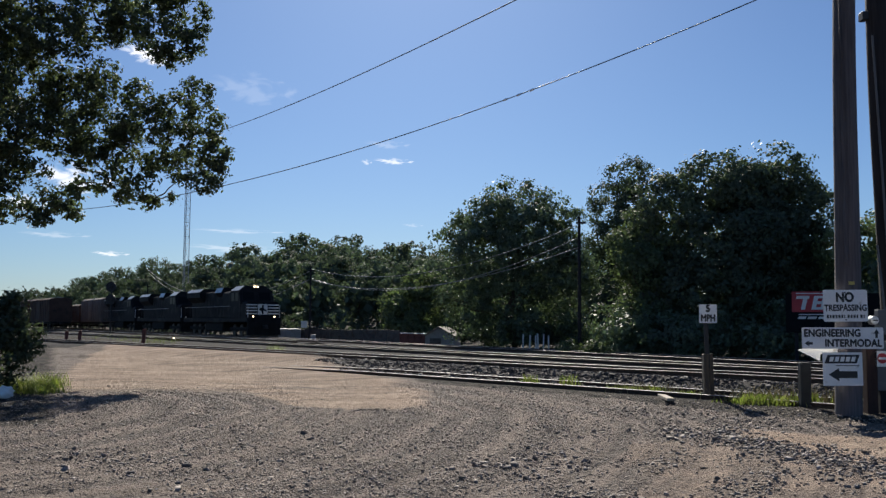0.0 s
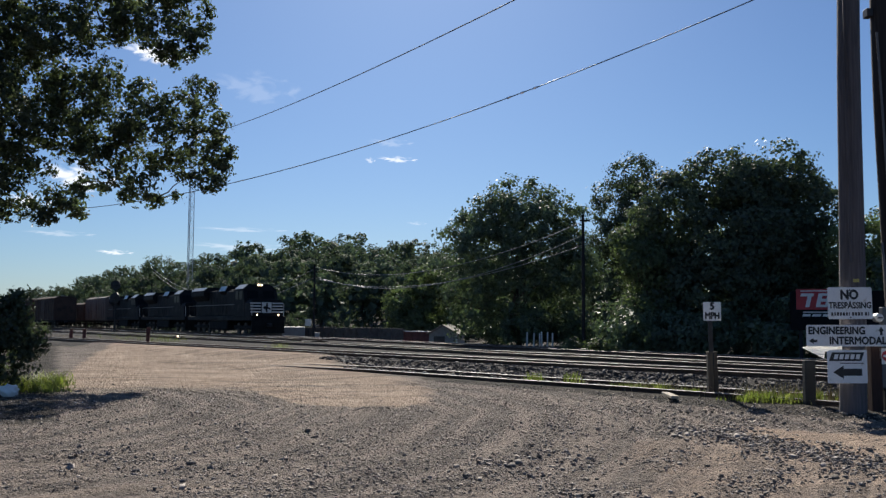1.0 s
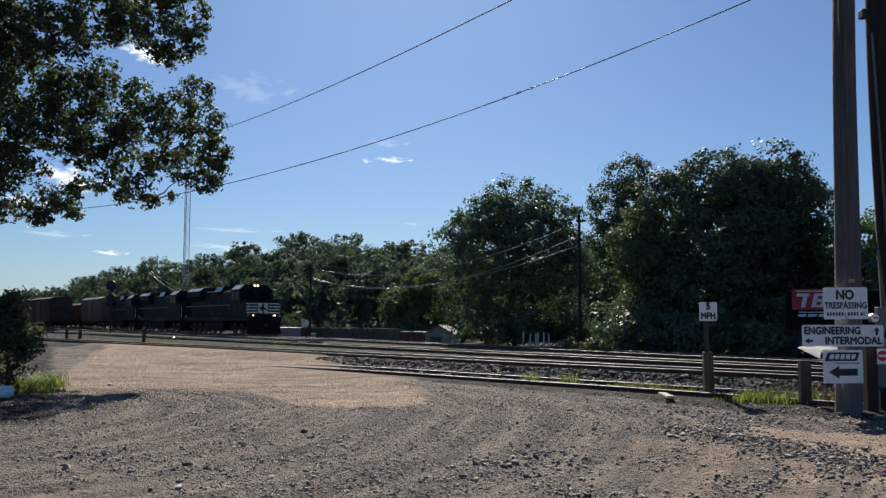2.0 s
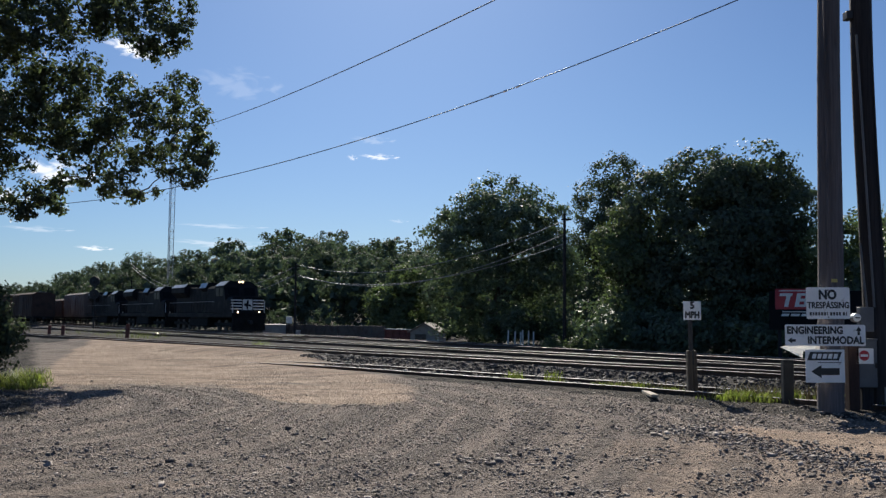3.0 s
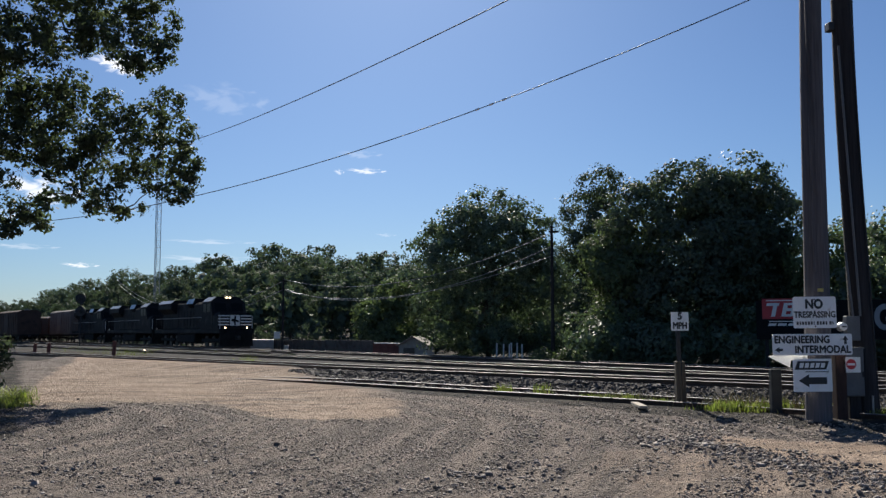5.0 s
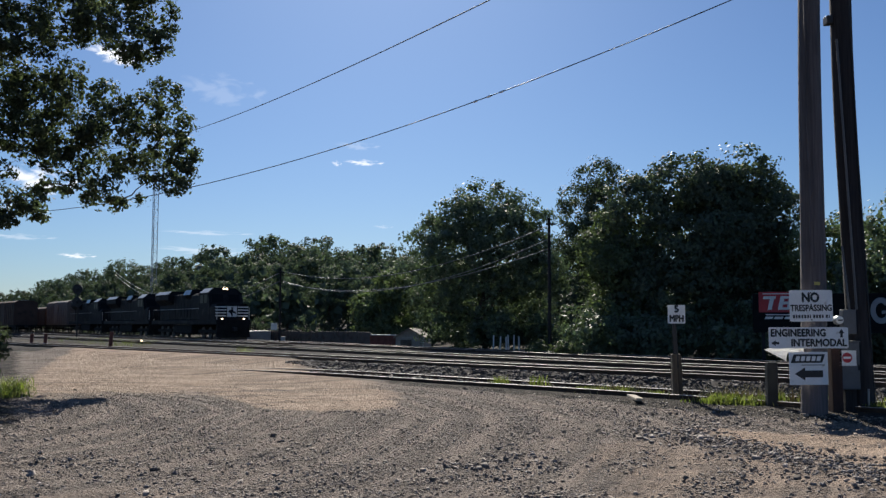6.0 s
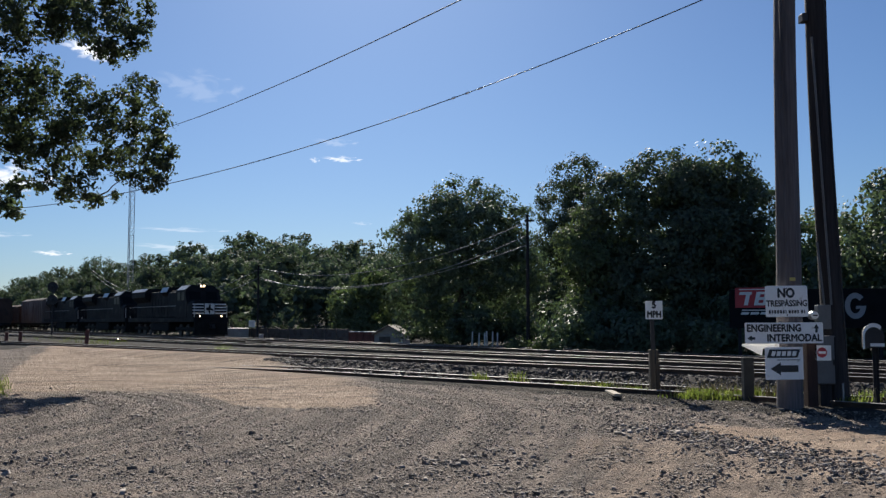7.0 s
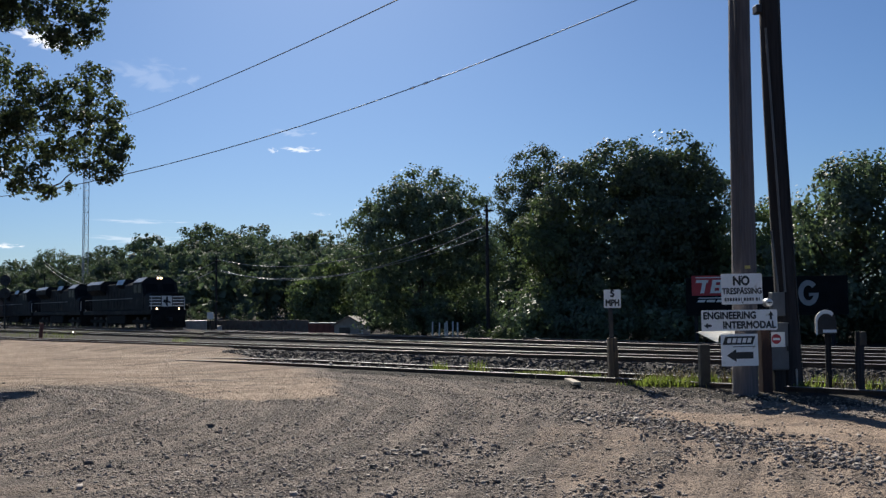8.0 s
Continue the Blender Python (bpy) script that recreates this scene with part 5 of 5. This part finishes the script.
    boxed("blower_housing", (2.6, 3.0, 2.3), (0, 6.7, 2.76), BLACK_PAINT, e, 0.12)
    y0, y1 = L - 6.2, L - 1.7
    prism("radiator", [(-1.0, 3.1), (1.0, 3.1), (1.52, 3.6), (1.52, 4.1), (1.15, 4.42), (-1.15, 4.42), (-1.52, 4.1), (-1.52, 3.6)], y0, y1, BLACK_PAINT, e, "flared radiator housing")
    # the radiator slope's sun glint, also a pale strip
    boxed("radiator_sheet", (0.47, y1 - y0 - 0.1, 0.02), (-1.345, (y0 + y1) / 2, 4.272), GLINT_WALK_GREY, e, 0, "pale strip painted as the sun glint on the radiator slope", Matrix.Rotation(-0.713, 4, "Y"))
    prism("brake_housing", [(-1.0, 3.6), (1.0, 3.6), (1.35, 3.9), (1.1, 4.40), (-1.1, 4.40), (-1.35, 3.9)], 8.4, 10.4, BLACK_PAINT, e)
    # pale strip for the glint on the brake housing
    boxed("brake_sheet", (0.50, 1.9, 0.02), (-1.235, 9.4, 4.165), GLINT_WALK_GREY, e, 0, "", Matrix.Rotation(-1.107, 4, "Y"))
    for k in range(7):
        y = 8.6 + k * (L - 15.2) / 6
        for x in (-0.985, 0.985):
            boxed("hood_door", (0.03, 0.72, 1.5), (x, y, 2.65), BLACK_PAINT, e, 0.01)
    for x in (-1.44, 1.44):
        rodded("handrail", (x, 5.4, 2.65), (x, L - 0.9, 2.65), 0.022, STEEL, e, n=6)
        for k in range(9):
            y = 5.4 + k * (L - 6.3) / 8
            rodded("stanchion", (x, y, 1.6), (x, y, 2.65), 0.018, DARK_STEEL, e, n=6)
    for x, y in ((0.3, 7.0), (0, 12.0)):
        boxed("exhaust", (0.5, 0.9, 0.22), (x, y, 4.14), GRIME, e, 0.03)
    boxed("horn", (0.35, 0.3, 0.14), (0.5, 4.6, 4.50), DARK_STEEL, e, 0.03)
    rodded("antenna", (-0.4, 4.0, 4.4), (-0.4, 4.0, 4.85), 0.012, DARK_STEEL, e, n=6)
    return e


def boxcar(line, s, paint, label, length=16.5, height=4.3, ribs=13):
    q = line.at(s)
    e = base("freight_wagon", Matrix.Translation((q[0], q[1], line.top)) @ Matrix.Rotation(radians(line.yaw), 4, "Z"), label, "wagon", "wagons")
    L = length
    top = [(-1.5, 1.1), (1.5, 1.1), (1.5, height - 0.25), (0.9, height), (-0.9, height), (-1.5, height - 0.25)]
    prism("body", top, 0.5, L - 0.5, paint, e)
    for k in range(ribs):
        y = 0.7 + k * (L - 1.4) / (ribs - 1)
        for x in (-1.53, 1.53):
            boxed("rib", (0.07, 0.12, height - 1.5), (x, y, (height + 0.85) / 2), paint, e, 0.01)
    boxed("roof_walk", (0.7, L - 1.2, 0.04), (0, L / 2, height + 0.05), GLINT_WALK_GREY, e)
    for x in (-1.56,):
        boxed("door", (0.06, 2.6, height - 1.7), (x, L / 2, (height + 0.8) / 2), paint, e, 0.02)
    boxed("sill", (2.6, L - 0.4, 0.3), (0, L / 2, 0.95), GRIME, e, 0.02)
    for y in (0.1, L - 0.1):
        boxed("coupler", (0.3, 0.7, 0.3), (0, y, 0.85), DARK_STEEL, e, 0.04)
    bogie(e, 2.4, 2, 1.75, 0.42)
    bogie(e, L - 2.4, 2, 1.75, 0.42)
    return e


TRAIN_FRONT = 76.9
s = TRAIN_FRONT
for k in range(3):
    locomotive(THIRD, s, "black diesel locomotive with white nose stripes and lit headlights" if k == 0 else "black diesel locomotive coupled behind the leading engine", 20.8)
    s += 20.9
for paint, ln, hh, lab in ((TAN_CAR, 17.0, 4.6, "tall tan boxcar with ribbed sides"), (BROWN_CAR, 15.0, 3.9, "brown boxcar with ribbed sides"), (TAN_CAR, 15.0, 3.9, "tan boxcar with ribbed sides"),
                           (BROWN_CAR, 16.0, 4.2, "brown boxcar with ribbed sides"), (BROWN_CAR, 16.0, 4.2, "brown boxcar with ribbed sides"), (GREY_CAR, 16.0, 4.2, "pale grey covered hopper wagon")):
    boxcar(THIRD, s, paint, lab, ln, hh)
    s += ln + 0.4

FOURTH = Line(33.2, 28.2, 0.42, 122, 260)
ballast(FOURTH, 122, 260, 2.7, "ballast_fourth")
railway_track(FOURTH, "short yard track under the standing wagons", (0, 0))
s = 141.0
for paint, lab in ((BROWN_CAR, "dark brown boxcar standing on the yard track"), (BROWN_CAR, "dark brown boxcar standing on the yard track"), (GREY_CAR, "pale grey hopper wagon standing on the yard track"), (GREY_CAR, "pale grey hopper wagon standing on the yard track")):
    boxcar(FOURTH, s, paint, lab, 16.5, 4.5)
    s += 16.9

# ---------------------------------------------------------------- beyond the tracks
RED_WALL = mat("red_brown_boards", (0.16, 0.055, 0.042), 0.8, var=0.25, scale=2, bump=0.15)
GREY_WALL = mat("grey_boards", (0.13, 0.115, 0.10), 0.85, var=0.3, scale=1.5, bump=0.2, other=(0.08, 0.06, 0.05), mask=0)
ROOF_TAN = mat("shed_shingle", (0.24, 0.21, 0.18), 0.9, var=0.2, scale=3, bump=0.3)
SHED_WALL = mat("shed_board", (0.33, 0.32, 0.30), 0.8, var=0.15, scale=3, bump=0.15)


def yard_shed():
    x, y = bearing(-0.1, 76)
    e = base("shed", pose(x, y, -1.02, 0, 0, -14), "small grey shed with a pale gabled roof", "shed")
    boxed("wall", (2.3, 2.6, 1.7), (0, 0, 0.85), SHED_WALL, e, 0.02)
    prism("gable", [(-1.15, 1.7), (1.15, 1.7), (0, 2.35)], -1.3, 1.3, SHED_WALL, e)
    for sgn in (-1, 1):
        boxed("roof", (1.5, 3.1, 0.07), (sgn * 0.64, 0, 2.05), ROOF_TAN, e, 0.01, "", Matrix.Rotation(sgn * 0.51, 4, "Y"))
    boxed("door", (0.9, 0.05, 1.5), (-0.3, -1.32, 0.76), GREY_WALL, e, 0.01)
    boxed("corner_trim", (0.1, 0.04, 1.7), (1.1, -1.31, 0.85), WHITE_PAINT, e)


yard_shed()


def low_wall(a, b, h, z, material, name, label, cap=None, panels=10):
    (x0, y0), (x1, y1) = a, b
    ln, yaw = math.hypot(x1 - x0, y1 - y0), math.degrees(math.atan2(y1 - y0, x1 - x0))
    e = base(name, pose(x0, y0, z, 0, 0, yaw), label, "wall")
    w = ln / panels
    for k in range(panels):
        boxed("panel", (w - 0.06, 0.14, h + random.uniform(-0.05, 0.05)), (w * (k + 0.5), 0, h / 2), material, e, 0.02)
        boxed("post", (0.12, 0.2, h + 0.1), (w * k, -0.02, h / 2), material, e, 0.02)
    if cap:
        boxed("cap", (ln, 0.22, 0.06), (ln / 2, 0, h + 0.05), cap, e, 0.01)
    return e


low_wall(bearing(11.4, 96), bearing(2.5, 81), 2.1, -1.05, GREY_WALL, "yard_wall", "long low dark brown boarded wall", None, 14)
low_wall(bearing(2.45, 78), bearing(0.8, 76), 1.85, -1.05, RED_WALL, "red_fence", "low red boarded fence with a pale cap", WHITE_PAINT, 4)
e = base("white_trailer", pose(*bearing(9.1, 91), -0.95, 0, 0, 8), "small plain white box trailer", "trailer")
boxed("body", (2.1, 3.6, 1.55), (0, 0, 1.25), GREY_CAR, e, 0.05)
boxed("chassis", (1.7, 4.2, 0.12), (0, -0.2, 0.42), GRIME, e, 0.01)
for sx in (-0.95, 0.95):
    part("wheel", rod(bmesh.new(), (sx - 0.1, 0, 0.32), (sx + 0.1, 0, 0.32), 0.32, n=16), DARK_STEEL, e)
e = base("track_sign", pose(*bearing(8.25, 84), -0.6, 0, 0, 0), "small white square sign on a thin post", "sign")
rodded("post", (0, 0, 0), (0, 0, 2.4), 0.04, DARK_STEEL, e, n=8)
boxed("plate", (0.55, 0.02, 0.6), (0, -0.05, 2.1), WHITE_PAINT, e, 0.005)
e = base("relay_box", pose(*bearing(7.75, 82), -0.4, 0, 0, 0), "small pale trackside relay box", "box")
boxed("body", (0.45, 0.4, 1.0), (0, 0, 0.5), GREY_CAR, e, 0.02)
boxed("lid", (0.52, 0.46, 0.05), (0, 0, 1.02), GREY_CAR, e, 0.01)
for k, (az, h) in enumerate(((-4.91, 1.05), (-5.32, 1.0), (-5.68, 0.98), (-5.82, 1.08), (-6.14, 1.06), (-6.45, 1.0))):
    e = base("white_stake", pose(*bearing(az, 52), 0.12, random.uniform(-2, 2), random.uniform(-2, 2), 0), "thin white stake standing beside the rails", "stake", "white stakes")
    boxed("shaft", (0.075, 0.07, h), (0, 0, h / 2 - 0.05), WHITE_PAINT, e, 0.01)
for az, r, h in ((17.46, 70, 1.15), (20.9, 78, 0.95), (21.6, 80, 0.9), (23.0, 82, 0.9)):
    e = base("red_marker", pose(*bearing(az, r), 0, 0, 3, 0), "red plastic marker post on a dark base", "marker", "red markers")
    boxed("post", (0.26, 0.08, h), (0, 0, h / 2), RED_WALL, e, 0.02)
    boxed("foot", (0.5, 0.4, 0.14), (0, 0, 0.05), DARK_STEEL, e, 0.03)
e = base("dwarf_lamp", pose(*bearing(15.75, 72), 0.0), "small trackside lamp glowing white", "lamp")
boxed("stand", (0.25, 0.25, 0.42), (0, 0, 0.2), DARK_STEEL, e, 0.02)
part("lens", rod(bmesh.new(), (0, -0.14, 0.48), (0, -0.10, 0.48), 0.05, n=12), HEAD, e)
e = base("signal_mast", pose(*bearing(19.27, 112), 0), "dark railway signal mast with two round heads", "signal")
rodded("mast", (0, 0, 0), (0, 0, 6.0), 0.09, DARK_STEEL, e, n=10)
for z in (5.5, 4.1):
    part("head", rod(bmesh.new(), (0, -0.22, z), (0, -0.12, z), 0.55, n=20), DARK_STEEL, e)
    boxed("hood", (0.25, 0.3, 0.25), (0, -0.35, z), DARK_STEEL, e, 0.04)


def far_pole(az, r, h, label, z=-0.4):
    e = base("utility_pole", pose(*bearing(az, r), z), label, "pole", "utility poles")
    rodded("shaft", (0, 0, 0), (0, 0, h), 0.10, WOOD_DARK, e, 0.07, 10)
    boxed("cross_arm", (0.5, 0.09, 0.09), (0.1, 0, h - 0.3), WOOD_DARK, e, 0.01)
    return e


far_pole(7.92, 78, 6.6, "slim dark wooden utility pole behind the tracks")
far_pole(-8.30, 48, 7.0, "dark wooden utility pole among the trees", 0.1)
far_pole(17.3, 130, 6.9, "distant dark wooden utility pole")
BRIGHT_CABLE = mat("sunlit_cable", (0.26, 0.26, 0.27), 0.5, 0.3, var=0.05, bump=0)
for a, b, sag, r in (((7.9, 3.2, 78), (-8.3, 6.0, 48), 1.5, 0.018), ((7.8, 2.6, 78), (-8.3, 5.2, 48), 1.7, 0.018), ((7.8, 2.5, 78), (-8.3, 4.6, 48), 1.3, 0.018),
                     ((17.4, 3.05, 130), (7.9, 3.1, 78), 3.0, 0.022), ((17.3, 2.8, 130), (7.9, 2.6, 78), 3.0, 0.022)):
    o = cable("yard_cable", (sky_point(*a), sky_point(*b)), r, "slack cable between the far poles", sag)
    o.data.materials.clear()
    o.data.materials.append(BRIGHT_CABLE)


def far_signboard():
    """A dark board behind the tracks with a red block and pale shapes."""
    x, y = bearing(-23.6, 41.5)
    e = base("signboard", pose(x, y, 0.1, 0, 0, -23.6 + 4), "long dark signboard with a red block and white shapes", "sign")
    boxed("board", (6.4, 0.08, 1.6), (0.6, 0, 2.1), SIGN_DARK, e, 0.01)
    for px in (-2.2, 0.4, 3.2):
        boxed("post", (0.14, 0.14, 2.0), (px, 0.12, 0.9), WOOD_DARK, e, 0.01)
    flat_shape("red_block", [(-2.36, 2.14), (-0.6, 2.14), (-0.6, 2.98), (-2.36, 2.98)], -0.042, e, SIGN_RED, 0.006)
    flat_shape("thin_rule", [(-2.2, 2.88), (-0.7, 2.88), (-0.7, 2.92), (-2.2, 2.92)], -0.05, e, WHITE_PAINT, 0.004)
    for o in ([(-2.2, 2.68), (-1.70, 2.68), (-1.67, 2.80), (-2.16, 2.80)], [(-2.02, 2.24), (-1.86, 2.24), (-1.76, 2.68), (-1.92, 2.68)],
              [(-1.62, 2.24), (-1.2, 2.24), (-1.08, 2.38), (-1.12, 2.52), (-1.02, 2.66), (-1.1, 2.80), (-1.5, 2.80)]):
        flat_shape("pale_shape", o, -0.05, e, WHITE_PAINT, 0.004)
    for o in ([(-1.44, 2.34), (-1.26, 2.34), (-1.23, 2.46), (-1.41, 2.46)], [(-1.38, 2.58), (-1.21, 2.58), (-1.18, 2.70), (-1.35, 2.70)]):
        flat_shape("red_counter", o, -0.055, e, SIGN_RED, 0.004)
    for o in ([(-2.15, 1.86), (-1.85, 1.86), (-1.80, 1.96), (-2.1, 1.96)], [(-1.78, 1.86), (-1.45, 1.86), (-1.40, 1.96), (-1.73, 1.96)], [(-1.38, 1.86), (-1.1, 1.86), (-1.05, 1.96), (-1.33, 1.96)], [(-2.1, 2.02), (-0.9, 2.02), (-0.9, 2.06), (-2.1, 2.06)]):
        flat_shape("pale_bar", o, -0.042, e, WHITE_PAINT, 0.004)
    c = (2.28, 2.20)
    ring = [(c[0] + 0.40 * math.cos(radians(a)), c[1] + 0.53 * math.sin(radians(a))) for a in range(40, 361, 20)]
    hole = [(c[0] + 0.20 * math.cos(radians(a)), c[1] + 0.31 * math.sin(radians(a))) for a in range(340, 30, -20)]
    flat_shape("pale_ring", ring + [(c[0] + 0.02, c[1]), (c[0] + 0.02, c[1] - 0.14)] + hole, -0.042, e, PALE, 0.004)
    for x0 in (0.95, 1.25, 1.55):
        flat_shape("pale_bar", [(x0, 1.75), (x0 + 0.16, 1.75), (x0 + 0.16, 2.68), (x0, 2.68)], -0.042, e, PALE, 0.004)


PALE = mat("dull_white", (0.27, 0.28, 0.29), 0.7, var=0.1, scale=3, bump=0)
far_signboard()
# a long pale rail added for the sun glint seen along the far track
a, b = Vector((*bearing(-7.4, 48.2), 0.30)), Vector((*bearing(-12.7, 42.6), 0.30))
e = base("glint_rail", Matrix.Translation((a + b) / 2) @ (b - a).to_track_quat("Y", "Z").to_matrix().to_4x4(), "added pale rail on blocks, standing in for the sun glint on the far track", "rail")
ln = (b - a).length
prof = rail_profile()
v = [(x, y, z + 0.08) for y in (-ln / 2, ln / 2) for x, z in prof]
k = len(prof)
mesh_object("rail", v, [(j, (j + 1) % k, (j + 1) % k + k, j + k) for j in range(k)] + [tuple(range(k)), tuple(range(2 * k - 1, k - 1, -1))], RAIL_TOP, e, smooth=False)
for y in (-ln / 2 + 0.5, -ln / 6, ln / 6, ln / 2 - 0.5):
    boxed("block", (0.5, 0.2, 0.16), (0, y, -0.16), SLEEPER, e, 0.01)
bag = base("plastic_bag", pose(*bearing(24.6, 22.9), 0.0), "crumpled white plastic bag lying below the bush", "bag")
b = bmesh.new()
bmesh.ops.create_icosphere(b, subdivisions=3, radius=0.2)
for v in b.verts:
    v.co *= 1 + 0.5 * noise.noise(v.co * 8) + 0.3 * noise.noise(v.co * 19)
    v.co.z = v.co.z * 0.7 + 0.12
part("film", b, SIGN_WHITE, bag, smooth=True)
